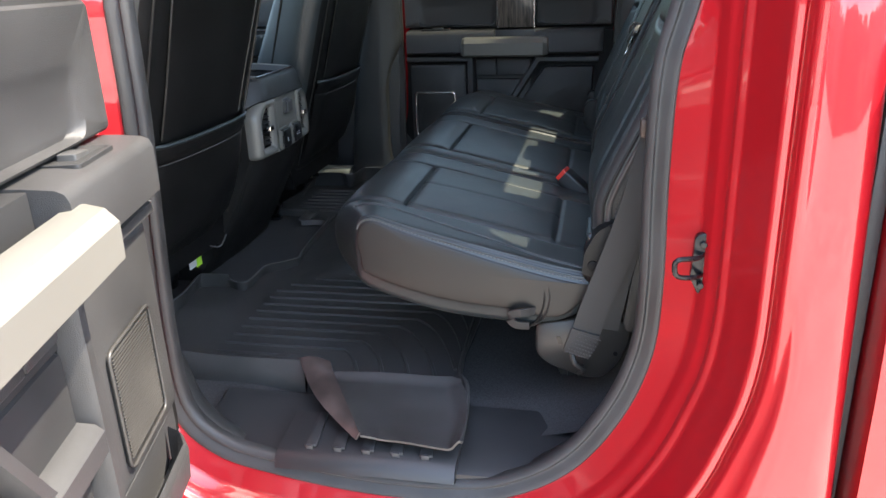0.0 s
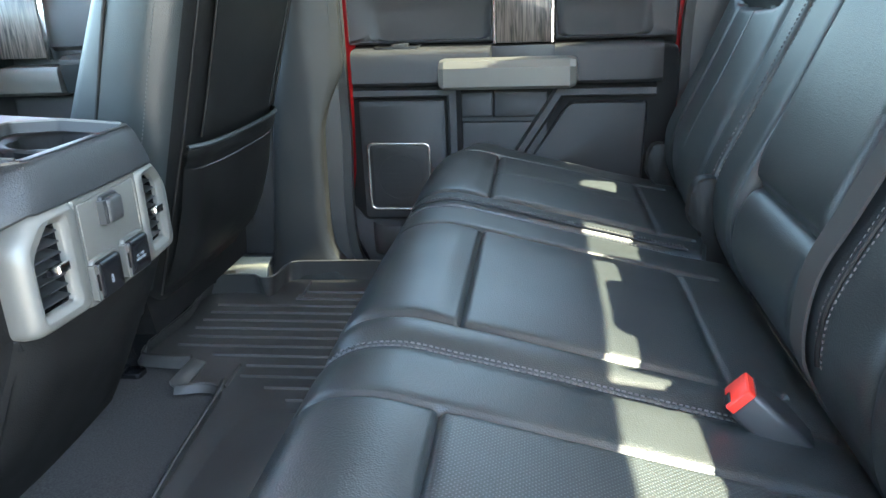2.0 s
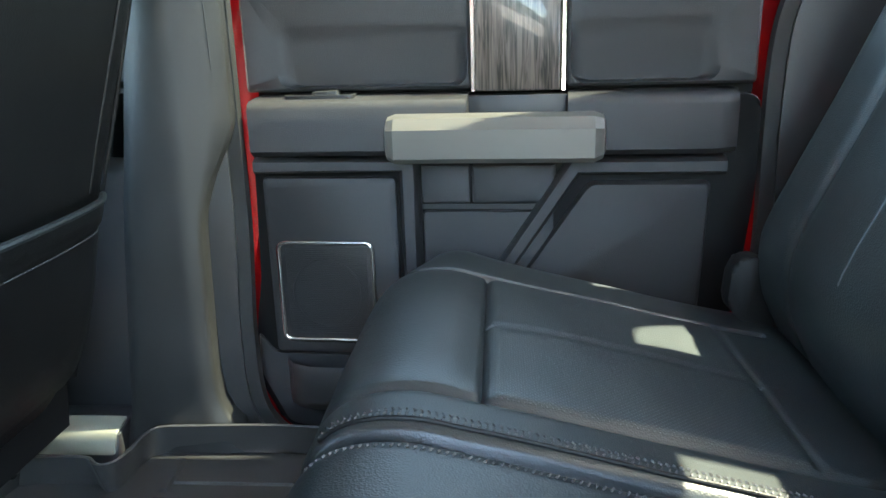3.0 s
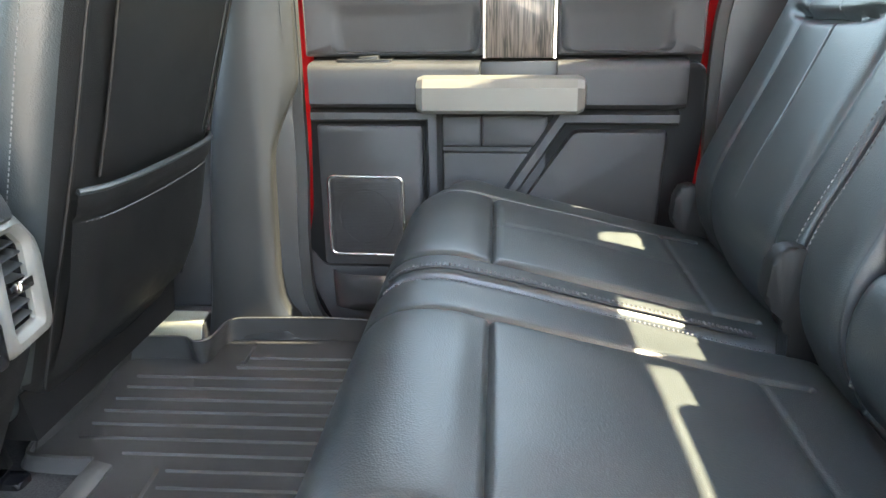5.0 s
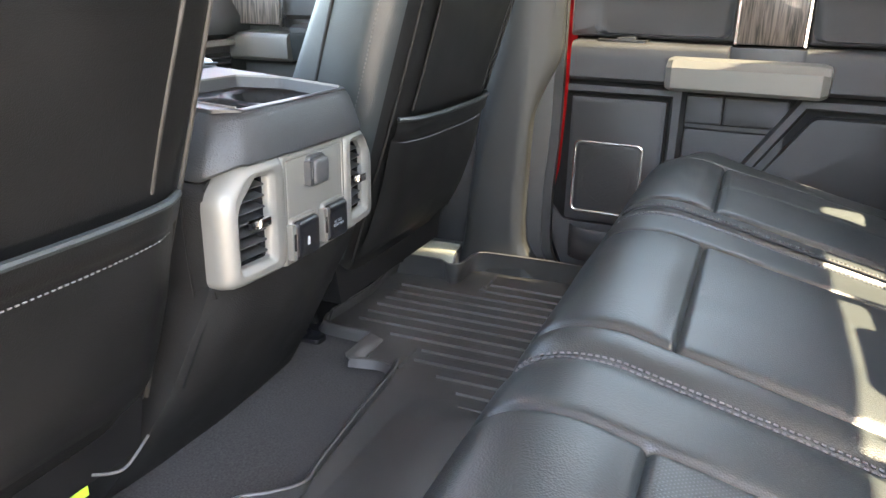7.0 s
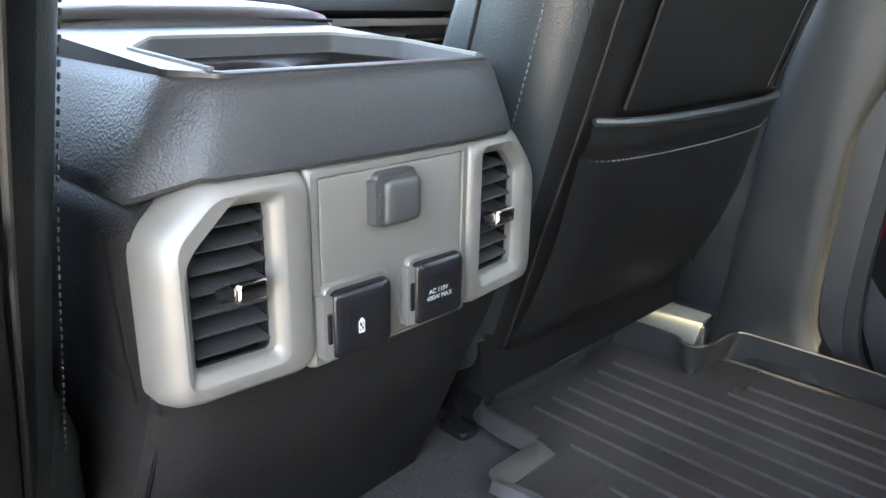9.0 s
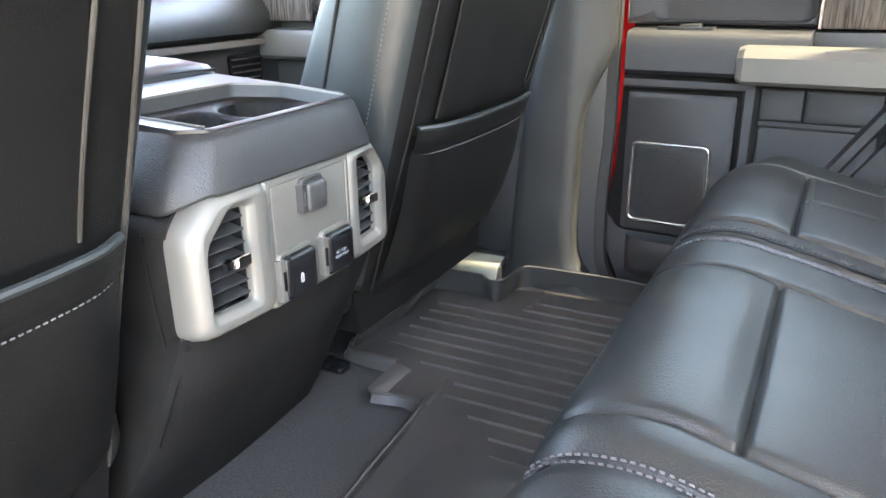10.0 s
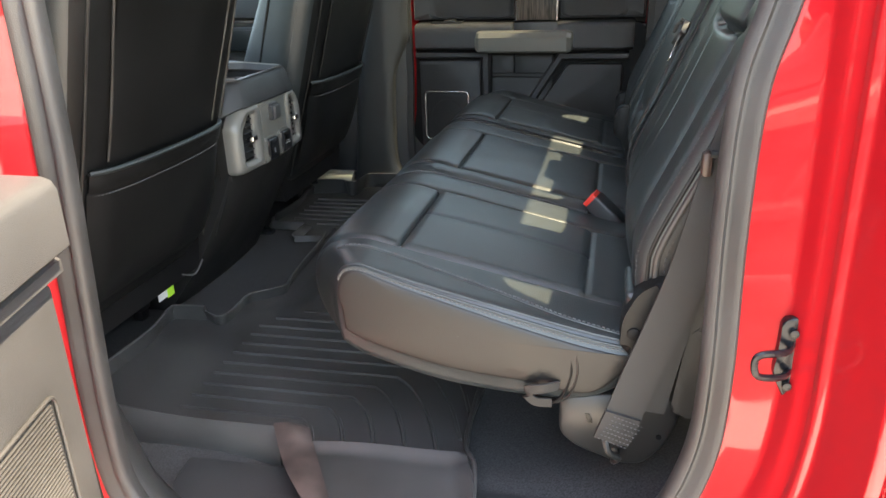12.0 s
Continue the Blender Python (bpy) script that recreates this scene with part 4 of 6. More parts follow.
def seam_path(y, x0, x1, f, lift=0.0006, n=60, dy=0.0):
    out = []
    for k in range(n + 1):
        x = x0 + (x1 - x0) * k / n
        yy = y + dy * k / n if not callable(y) else y(x)
        best = min(((q, m) for q, m in zip(CP, CN) if m.y > 0.15), key=lambda qm: abs(qm[0].x - x))
        q, m = best
        h = f(q, m, yy) + lift
        out.append(cornered(x, q.y + m.y * h + (x - q.x) * (-m.x / max(0.2, m.y)), yy))
    return out


def insert(a, b, f, mat, parent):
    """The perforated middle of a seat, a thin skin over the cushion."""
    xs = [-0.1875 + 0.2515 * k / 40 for k in range(41)]
    rr = []
    for k in range(49):
        y = a + 0.003 + (b - a - 0.006) * k / 48
        sink = 0.0022 if k in (0, 48) else 0.0
        rr.append([(x, y, z + 0.0004 - (0.0022 if m in (0, 40) else sink)) for m, (x, _, z) in enumerate(seam_path(y, xs[0], xs[-1], f, 0.0009, 40))])
    bm = loft(rr, closed=False, caps=False)
    return part("seat_insert", bm, mat, parent, "perforated leather insert", smooth=80)


# wider section of the bench: two places
f60 = cushion_relief([(1.297, 1.562), (1.715, 2.012)], [1.662], [1.435])
wide = thing("rear_bench_seat", "black leather two-place rear bench section with grey stitching", "seat", group="rear bench sections")
part("cushion", upholstered(CP, CN, stops(1.192, 2.098, 0.034, [1.297, 1.562, 1.662, 1.715, 2.012, 1.435]), 0.020, 0.02, f60, cornered, thin=rear_thin), LEATHER, wide, smooth=75)
insert(1.297, 1.562, f60, PERF, wide)
for d in (-0.0042, 0.0042):
    part("stitching", stitching(seam_path(1.662 + d, -0.312, 0.10, f60), 0.0044, 0.0014, 0.0011), THREAD, wide, "double row of grey stitching")
part("stitching", stitching(seam_path(lambda x: 1.2610 - 0.048 * smoothstep(-0.22, 0.14, x), -0.285, 0.125, f60), 0.0046, 0.0016, 0.0011), THREAD, wide, "pale stitches along the edge band")
part("welt", tube(seam_path(lambda x: 1.2570 - 0.048 * smoothstep(-0.22, 0.14, x), -0.285, 0.125, f60, 0.0), 0.0018, 8), LEATHER, wide)


def side_path(d, y0=1.192, r=0.020, p=2.6, lift=0.0006):
    """A line along the rolled near edge, d inside the cushion's end."""
    e = r * (1 - (1 - (1 - d / r) ** p) ** (1 / p)) - lift
    out = [cornered(q.x - n.x * e * rear_thin(q), q.y - n.y * e * rear_thin(q), y0 + d - lift * 0.7) for q, n in zip(CP, CN) if n.y > 0.25 and -0.305 < q.x < 0.13]
    return sorted(out)


part("stitching", stitching(side_path(0.0004), up=(0, -1, 0.4)), THREAD, wide)
part("welt", tube(side_path(0.0018, lift=-0.0002), 0.0022, 8), LEATHER, wide)
part("welt", tube(side_path(0.0075, lift=-0.0006), 0.0020, 8), LEATHER, wide)
part("stitching", stitching(seam_path(1.2940, -0.265, 0.125, f60), 0.0044, 0.0016, 0.0010), THREAD, wide)
def end_skin(y0, r, out=0.0011):
    ring = [Vector(cornered(q.x - n.x * r * 0.985 * rear_thin(q), q.y - n.y * r * 0.985 * rear_thin(q), y0)) for q, n in zip(CP, CN)]
    m = sum(ring, Vector()) / len(ring)
    return loft([[m + (p - m) * t + Vector((0, -crown - out, 0)) for p in ring] for t, crown in ((1.0, -0.0012), (0.992, 0.0004), (0.97, 0.0010), (0.88, 0.0022), (0.6, 0.0036), (0.3, 0.0042), (0.1, 0.0044), (0.015, 0.0044))])


part("side_cover", end_skin(1.192, 0.020), SIDEVINYL, wide, "plain vinyl side, tinted brown for light off the ground", smooth=75)
# side cover and pull loop at the cushion's end
part("side_seam", tube(curve([(0.052, 1.1905, 0.985), (0.056, 1.1895, 0.95), (0.046, 1.1905, 0.915), (0.03, 1.193, 0.900)], 6), 0.0022, 8, up=(0, 1, 0)), VINYL, wide)
part("side_seam", tube(curve([(0.060, 1.1895, 0.982), (0.064, 1.1885, 0.95), (0.054, 1.1895, 0.917), (0.038, 1.192, 0.903)], 6), 0.0016, 8, up=(0, 1, 0)), SIDEVINYL, wide)
loop_ = [(0.024 + (p[0] - 0.024) * 0.85, 1.188 + (p[1] - 1.188) * 0.85, 0.918 + (p[2] - 0.92) * 0.9) for p in [(0.044, 1.188, 0.934), (0.022, 1.172, 0.936), (0.002, 1.176, 0.930), (-0.002, 1.184, 0.918), (0.010, 1.186, 0.906), (0.034, 1.188, 0.905)]]
part("pull_loop", sweep(curve(loop_, 6), [(-0.0012, -0.007), (0.0012, -0.007), (0.0012, 0.007), (-0.0012, 0.007)], up=(0, -0.25, 1)), WEB, wide, "black fabric pull loop")
part("frame", box(-0.16, 0.16, 1.27, 2.05, 0.900, 0.925, 0.01), DARKPLASTIC, wide)
for y in (1.32, 1.98):
    part("leg", prism([(0.03, 0.885), (0.13, 0.885), (0.17, 0.745), (0.08, 0.745)], y - 0.012, y + 0.012, "y", 0.003), STEEL, wide)

# narrower section: one place
f40 = cushion_relief([(2.172, 2.468)], [], [2.318])
small = thing("rear_bench_seat", "black leather single-place rear bench section with grey stitching", "seat", group="rear bench sections")
part("cushion", upholstered(CP, CN, stops(2.112, 2.560, 0.022, [2.172, 2.468, 2.318]), 0.022, 0.034, f40, cornered, thin=rear_thin), LEATHER, small, smooth=75)
insert(2.172, 2.468, f40, PERF, small)


def hem(y, f, dy, length=0.0042, step=0.0052):
    """A raised edge seam whose short stitches lie slantwise across it."""
    bm = bmesh.new()
    P = [Vector(p) for p in seam_path(y, -0.305, 0.10, f, 0.0006)]
    run = 0.0
    for a, b in zip(P, P[1:]):
        d = b - a
        while run < d.length:
            c = a + d.normalized() * run
            joined(bm, stitching([c + Vector((-0.0012, -dy * length / 2, 0)), c + Vector((0.0012, dy * length / 2, 0))], length * 0.98, 1.0, 0.0011))
            run += step
        run -= d.length
    return bm


for y, k in ((2.1275, 1), (2.1335, -1)):
    tagged(part("stitching", hem(y, f40, k), HEMTHREAD, small, "dark slanting stitches of the edge seam"), kind="stuff")
part("welt", tube(seam_path(2.1225, -0.305, 0.10, f40, 0.0), 0.0018, 8), VINYL, small)
tagged(part("stitching", hem(2.0865, f60, 1), HEMTHREAD, wide, "dark slanting stitches of the edge seam"), kind="stuff")
for y in (2.19, 2.50):
    part("leg", prism([(0.03, 0.885), (0.13, 0.885), (0.17, 0.745), (0.08, 0.745)], y - 0.012, y + 0.012, "y", 0.003), STEEL, small)

# ---- rear backrests ----
TILT = radians(22.5)
BX, BZ = 0.078, 0.990


def leaned(d, s, y):
    """A backrest's own forward offset d and height s, laid into the world."""
    return (BX + s * math.sin(TILT) - d * math.cos(TILT), y, BZ + s * math.cos(TILT) + d * math.sin(TILT))


BACK = [(-0.080, 0.022), (-0.058, 0.036), (-0.028, 0.064), (-0.006, 0.102), (0.004, 0.15), (0.0, 0.28), (-0.002, 0.42), (-0.006, 0.50), (-0.018, 0.548), (-0.05, 0.566), (-0.085, 0.556), (-0.105, 0.50), (-0.115, 0.3), (-0.115, 0.10), (-0.105, 0.035)]
KP, KN = section(BACK, 30)


def back_relief(panels, lines, crease, hollow=None):
    def f(q, n, y):
        w = smoothstep(0.1, 0.6, n.x)
        h = 0.0
        if hollow:
            h -= 0.030 * smoothstep(hollow[0], hollow[0] + 0.004, y) * (1 - smoothstep(hollow[1] - 0.004, hollow[1], y)) * w * (1 - smoothstep(0.525, 0.54, q.y))
        for a, b in panels:
            for m in (a, b):
                h += groove(y - m, 0.008, 0.0042) * w * smoothstep(0.56, 0.44, q.y)
            if a < y < b:
                t = (y - a) / (b - a)
                h += 0.007 * (4 * t * (1 - t)) * w
        for m in lines:
            h += groove(y - m, 0.0016, 0.0030) * w * smoothstep(0.20, 0.27, q.y) * smoothstep(0.375, 0.36, q.y)
        for a, b, s in crease:
            inside = smoothstep(a - 0.022, a + 0.022, y) * (1 - smoothstep(b - 0.022, b + 0.022, y))
            bow = s + 0.010 * ((y - (a + b) / 2) / (b - a)) ** 2 * 4
            h += (groove(q.y - bow, 0.0050, 0.013) + 0.003 * smoothstep(bow, bow + 0.010, q.y) * smoothstep(bow + 0.12, bow + 0.02, q.y)) * inside * w
        h += 0.0015 * noise.noise(Vector((q.y * 9, y * 9, 4.1))) * w
        return h
    return f


def back_path(y, s0, s1, f, n=60, lift=0.0008):
    out = []
    for k in range(n + 1):
        s = s0 + (s1 - s0) * k / n
        q, m = min(((q, m) for q, m in zip(KP, KN) if m.x > 0.2), key=lambda qm: abs(qm[0].y - s))
        h = f(q, m, y) + lift
        out.append(Vector(leaned(q.x + m.x * h, s, y)))
    return out


fb60 = back_relief([(1.305, 1.562), (1.735, 1.995)], [1.435], [(1.285, 1.485, 0.383)], (1.738, 1.994))
bw = wide
part("backrest", upholstered(KP, KN, stops(1.212, 2.096, 0.03, [1.305, 1.562, 1.662, 1.735, 1.995, 1.435, 2.086]), 0.03, 0.010, fb60, leaned), LEATHER, bw, smooth=75)
fb40 = back_relief([(2.175, 2.43)], [2.30], [(2.215, 2.468, 0.366)])
bs = small
part("backrest", upholstered(KP, KN, stops(2.104, 2.535, 0.03, [2.175, 2.43, 2.30, 2.114]), 0.010, 0.03, fb40, leaned), LEATHER, bs, smooth=75)
for root, ys, f in ((bw, (1.654, 1.670, 2.0865), fb60), (bs, (2.1135,), fb40)):
    for y in ys:
        part("stitching", stitching(back_path(y, 0.08, 0.54, f), up=(-1, 0, 0)), THREAD, root)
part("piping", tube(back_path(1.662, 0.08, 0.55, fb60), 0.003, 8, up=(0, 1, 0)), VINYL, bw)
part("piping", tube(back_path(2.100, 0.08, 0.55, fb60, lift=-0.006), 0.0042, 8, up=(0, 1, 0)), VINYL, bs)
# near side: plain vinyl, piping and two rows of stitches along its front edge
def edge_line(inset, y):
    return [Vector(leaned(q.x - n.x * inset, q.y - n.y * inset, y)) for q, n in zip(KP, KN) if n.x > 0.35 and 0.05 < q.y < 0.53]


side = [Vector(leaned(q.x - n.x * 0.029, q.y - n.y * 0.029, 1.212)) for q, n in zip(KP, KN)]
mid_ = sum(side, Vector()) / len(side)
part("side_cover", loft([[mid_ + (p - mid_) * t + Vector((0, -crown - 0.0011, 0)) for p in side] for t, crown in ((1.0, -0.0012), (0.985, 0.0004), (0.95, 0.0010), (0.8, 0.0022), (0.5, 0.0036), (0.2, 0.0042), (0.02, 0.0044))]), SIDEVINYL, bw, "vinyl backrest side, tinted brown for light off the ground", smooth=75)
part("stitching", stitching(edge_line(0.0045, 1.2225), up=(-0.6, -1, 0)), THREAD, bw, "row of pale stitches")
part("piping", tube(edge_line(0.027, 1.2118), 0.0042, 8, up=(0, 1, 0)), PIPING, bw, "brown-grey piping along the edge")
part("piping", tube(edge_line(0.018, 1.2135), 0.0026, 8, up=(0, 1, 0)), SIDEVINYL, bw)
part("stitching", stitching(edge_line(0.036, 1.2098), 0.0055, 0.0022, 0.0011, up=(-0.3, -1, 0)), THREAD, bw, "row of pale stitches")
part("corner_flap", upholstered(*section([(-0.075, 0.012), (-0.03, 0.045), (-0.012, 0.072), (-0.030, 0.078), (-0.06, 0.060), (-0.09, 0.035)], 6), stops(1.206, 1.30, 0.012, []), 0.012, 0.012, lambda q, n, y: 0.0, leaned), LEATHER, bw, "lower corner of the leather cover", smooth=75)
# fold-down armrest in the middle of the wide back
arm = upholstered(*section([(-0.034, 0.166), (-0.010, 0.168), (0.002, 0.186), (0.005, 0.25), (0.004, 0.40), (0.0, 0.50), (-0.012, 0.532), (-0.04, 0.53), (-0.05, 0.35)], 8), stops(1.742, 1.990, 0.02, []), 0.02, 0.02, lambda q, n, y: 0.0, leaned, p=2.3)
part("armrest", arm, LEATHER, bw, "folded-up centre armrest", smooth=75)
arm2 = upholstered(*section([(-0.068, 0.042), (-0.048, 0.047), (-0.022, 0.072), (-0.007, 0.105), (-0.004, 0.136), (-0.011, 0.156), (-0.030, 0.161), (-0.06, 0.12)], 8), stops(1.742, 1.990, 0.02, []), 0.02, 0.02, lambda q, n, y: 0.0, leaned, p=2.3)
part("lumbar_pad", arm2, LEATHER, bw, smooth=75)


def headrest(y, width, s0, s1, bulge, root, p=2.6):
    P, N = section([(0.0, s0), (bulge * 0.8, s0 + 0.03), (bulge, (s0 + s1) / 2), (bulge * 0.9, s1 - 0.03), (bulge * 0.3, s1), (-0.04, s1 + 0.006), (-0.075, s1 - 0.015), (-0.085, (s0 + s1) / 2), (-0.07, s0)], 8)
    part("headrest", upholstered(P, N, stops(y - width / 2, y + width / 2, 0.03, []), 0.022, 0.022, lambda q, n, yy: 0.0, leaned, p), LEATHER, root, "black leather headrest", smooth=75)


headrest(1.420, 0.196, 0.545, 0.86, 0.046, bw)
headrest(1.872, 0.290, 0.545, 0.605, 0.022, bw)
headrest(1.871, 0.150, 0.585, 0.672, 0.036, bw, 2.0)
headrest(2.284, 0.184, 0.545, 0.86, 0.046, bs)

# black hinge covers between and beside the backs
def hinge_cover(y, w, h):
    root = thing("hinge_cover", "black plastic seat hinge cover beside the backrest", "hinge cover", group="seat hinge covers")
    q = rounded([(0.090, 1.055), (0.094, 1.105), (0.108, 1.118), (0.134, 1.112), (0.150, 1.02), (0.158, 0.975), (0.120, 0.97), (0.118, 1.03)], 0.010, 4)
    part("cover", prism([(p.x, p.y - h) for p in q], y - w / 2, y + w / 2, "y", 0.005, 3), VINYL, root)
    part("lower_bracket", prism([(0.118, 0.975 - h), (0.134, 1.03 - h), (0.150, 1.03 - h), (0.165, 0.93), (0.135, 0.93)], y - w * 0.3, y + w * 0.3, "y", 0.002), VINYL, root)


hinge_cover(2.098, 0.028, 0.0)
hinge_cover(2.525, 0.030, 0.04)
near_hinge = thing("hinge_cover", "rounded black seat hinge cover under the strap", "hinge cover", group="seat hinge covers")
q = rounded([(0.112, 0.985), (0.114, 1.03), (0.132, 1.066), (0.160, 1.082), (0.185, 1.06), (0.17, 1.0), (0.15, 0.975)], 0.012, 4)
part("cover", prism([tuple(p) for p in q], 1.185, 1.235, "y", 0.012, 3), VINYL, near_hinge)
part("screw_cap", cylinder((0.128, 1.1845, 1.012), 0.008, 0.004, "y", 16), BLACKTRIM, near_hinge)


# ---- front seats ----
def front_seat(cy, inboard, cord):
    """A front seat seen from behind: leaned back with piped panel, map pocket, cushion and rails."""
    root = thing("front_seat", "black leather front seat with piping and a map pocket", "seat", group="front seats")

    def rear_x(z):
        return -0.640 + 0.30 * (z - 1.165)

    def ring(z, hw, deep, wing, back=0.0):
        pts = []
        x0 = rear_x(z) + back
        for x, y in ((0, -hw + 0.055), (0.002, -hw * 0.5), (0.003, 0), (0.002, hw * 0.5), (0, hw - 0.055), (-0.006, hw - 0.030), (-0.022, hw - 0.008), (-0.045, hw + 0.004), (-deep * 0.55, hw + 0.008), (-deep * 0.9, hw), (-deep - wing, hw - 0.02), (-deep - wing + 0.006, hw - 0.055),
                     (-deep, hw - 0.11), (-deep - 0.005, 0), (-deep, -hw + 0.11), (-deep - wing + 0.006, -hw + 0.055), (-deep - wing, -hw + 0.02), (-deep * 0.9, -hw), (-deep * 0.55, -hw - 0.008), (-0.045, -hw - 0.004), (-0.022, -hw + 0.008), (-0.006, -hw + 0.030)):
            pts.append((x0 + x, cy + y, z))
        return [tuple(p) for p in curve(pts, 3, True)]
    rings = [ring(z, hw, d, w, b) for z, hw, d, w, b in ((0.865, 0.150, 0.07, 0.0, -0.075), (0.880, 0.182, 0.09, 0.01, -0.045), (0.905, 0.205, 0.11, 0.02, -0.016), (0.94, 0.218, 0.13, 0.03, -0.003), (1.0, 0.222, 0.14, 0.04, 0), (1.1, 0.225, 0.14, 0.045, 0), (1.2, 0.230, 0.135, 0.045, 0),
                                                         (1.3, 0.236, 0.125, 0.04, 0), (1.4, 0.240, 0.115, 0.035, 0), (1.5, 0.236, 0.105, 0.03, 0), (1.58, 0.215, 0.095, 0.02, 0), (1.63, 0.17, 0.08, 0.01, -0.008), (1.645, 0.12, 0.06, 0.0, -0.02))]
    shell = part("backrest", loft(rings), VINYL, root, smooth=75)
    # Side and front faces take lighter leather to carry the windshield's light.
    shell.data.materials.append(LEATHER)
    for f in shell.data.polygons:
        f.material_index = 1 if abs(f.normal.y) > 0.62 or f.normal.x < -0.3 else 0
    # headrest
    hr = [[tuple(p) for p in curve([(rear_x(1.55) + 0.02 - 0.13 * (1 - k) + a * k, cy + b * k, z) for a, b in ((0, -0.10), (0.01, 0), (0, 0.10), (-0.05, 0.125), (-0.10, 0.11), (-0.11, 0), (-0.10, -0.11), (-0.05, -0.125))], 3, True)] for z, k in ((1.66, 0.75), (1.69, 1.0), (1.78, 1.0), (1.83, 0.85), (1.845, 0.5))]
    part("headrest", loft(hr), LEATHER, root, smooth=75)
    for d in (-0.05, 0.05):
        part("headrest_post", tube([(rear_x(1.6) - 0.05, cy + d, 1.60), (rear_x(1.68) - 0.05, cy + d, 1.70)], 0.006, 8, up=(0, 1, 0)), CHROME, root)

    def on_back(dy, z, out=0.004):
        e = abs(dy)
        dip = 0.002 - 0.010 * smoothstep(0.155, 0.20, e) - 0.018 * smoothstep(0.195, 0.215, e)
        return (rear_x(z) + dip + out, cy + dy, z)
    # rear shell panel with rolled hem, above and below the pocket
    zs = [1.170 + 0.02 * k for k in range(21)]
    part("back_panel", loft([[on_back(-0.155 + 0.31 * j / 12, z, 0.0045 + 0.003 * (1 - ((j - 6) / 6) ** 2)) for j in range(13)] for z in zs], closed=False, caps=False), VINYL, root, smooth=80)
    for sdy in (-1, 1):
        part("piping", tube([on_back(sdy * (0.152 + 0.012 * smoothstep(1.2, 1.45, 1.18 + 0.02 * k)), 1.175 + 0.02 * k, 0.0045) for k in range(21)], 0.0022, 8, up=(0, 1, 0)), cord, root)
        part("piping", tube([on_back(sdy * (0.198 + 0.006 * smoothstep(1.1, 1.4, 0.92 + 0.02 * k)), 0.93 + 0.02 * k, 0.005 + 0.007 * smoothstep(1.02, 1.40, 0.93 + 0.02 * k)) for k in range(33)], 0.0023, 8, up=(0, 1, 0)), cord, root)

    # map pocket: rolled upper edge, bulging sheet, stitched seam
    def sag(dy):
        return 0.010 * (1 - (dy / 0.19) ** 2)
    rr = []
    for j in range(29):
        dy = -0.192 + 0.384 * j / 28
        b = 0.012 * (1 - (dy / 0.195) ** 4)
        top = 1.166 - 0.004 * (1 - (dy / 0.19) ** 2)
        prof = [(0.002, top - 0.012), (0.006 + b, top), (0.011 + b, top - 0.003), (0.012 + b, top - 0.012), (0.012 + b, top - 0.026), (0.008 + b, top - 0.031), (0.009 + b, top - 0.037), (0.014 + b * 1.2, 1.06), (0.013 + b, 1.0), (0.008 + b * 0.5, 0.955), (0.0, 0.935)]
        rr.append([on_back(dy, z, o) for o, z in prof])
    part("map_pocket", loft(rr, closed=False, caps=False), VINYL, root, "slack map pocket with a rolled edge", smooth=60)
    part("stitching", stitching([on_back(-0.188 + 0.376 * j / 40, 1.1300 - 0.004 * (1 - ((j - 20) / 20) ** 2), 0.0095 + 0.012 * (1 - ((j - 20) / 20) ** 4)) for j in range(41)], up=(1, 0, 0)), THREAD, root)
    part("edge_roll", tube([on_back(-0.19 + 0.38 * j / 40, 1.166 - 0.004 * (1 - ((j - 20) / 20) ** 2), 0.010 + 0.012 * (1 - ((j - 20) / 20) ** 4)) for j in range(41)], 0.0042, 8), LEATHER, root)
    # stitched inboard edge
    sy = inboard * 0.236
    part("stitching", stitching([(rear_x(z / 100) - 0.048, cy + inboard * (0.234 + 0.010 * smoothstep(1.1, 1.4, z / 100)), z / 100) for z in range(98, 158, 3)], up=(0.3, inboard, 0)), THREAD, root)
    part("side_seam", tube([(rear_x(z / 100) - 0.125, cy + inboard * (0.226 + 0.009 * smoothstep(1.1, 1.4, z / 100)), z / 100) for z in range(98, 158, 3)], 0.003, 8, up=(0, 1, 0)), VINYL, root)
    # cushion, side cover, rails
    cu = upholstered(*section([(-0.74, 0.96), (-0.80, 1.01), (-1.0, 1.045), (-1.18, 1.06), (-1.25, 1.03), (-1.26, 0.96), (-1.2, 0.90), (-0.9, 0.87), (-0.76, 0.89)], 10), stops(cy - 0.25, cy + 0.25, 0.05, [], 0.02), 0.05, 0.05, lambda q, n, y: 0.02 * smoothstep(0.12, 0.22, abs(y - cy)) * smoothstep(0.2, 0.8, n.y), plain)
    part("cushion", cu, LEATHER, root, smooth=75)
    part("skirt", loft([[(x, cy + y, z) for y, z in ((-0.20, 0.86), (-0.215, 0.93), (0.215, 0.93), (0.20, 0.86))] for x in (-1.2, -0.95, -0.735)]), BLACKTRIM, root)
    for d in (-0.17, 0.17):
        part("rail", box(-1.2, -0.86, cy + d - 0.020, cy + d + 0.020, 0.762, 0.80, 0.005), BLACKTRIM, root, "black seat rail")
        part("rail_foot", box(-0.885, -0.862, cy + d - 0.014, cy + d + 0.014, 0.735, 0.763, 0.005), BLACKTRIM, root)
        part("bracket", prism([(-0.80, 0.80), (-1.15, 0.80), (-1.1, 0.88), (-0.82, 0.88)], cy + d - 0.005, cy + d + 0.005, "y", 0.002), BLACKTRIM, root)
    return root


# The near seat's piping is coloured lighter and browner to show its highlight.
front_seat(1.452, 1, LIT_PIPING)
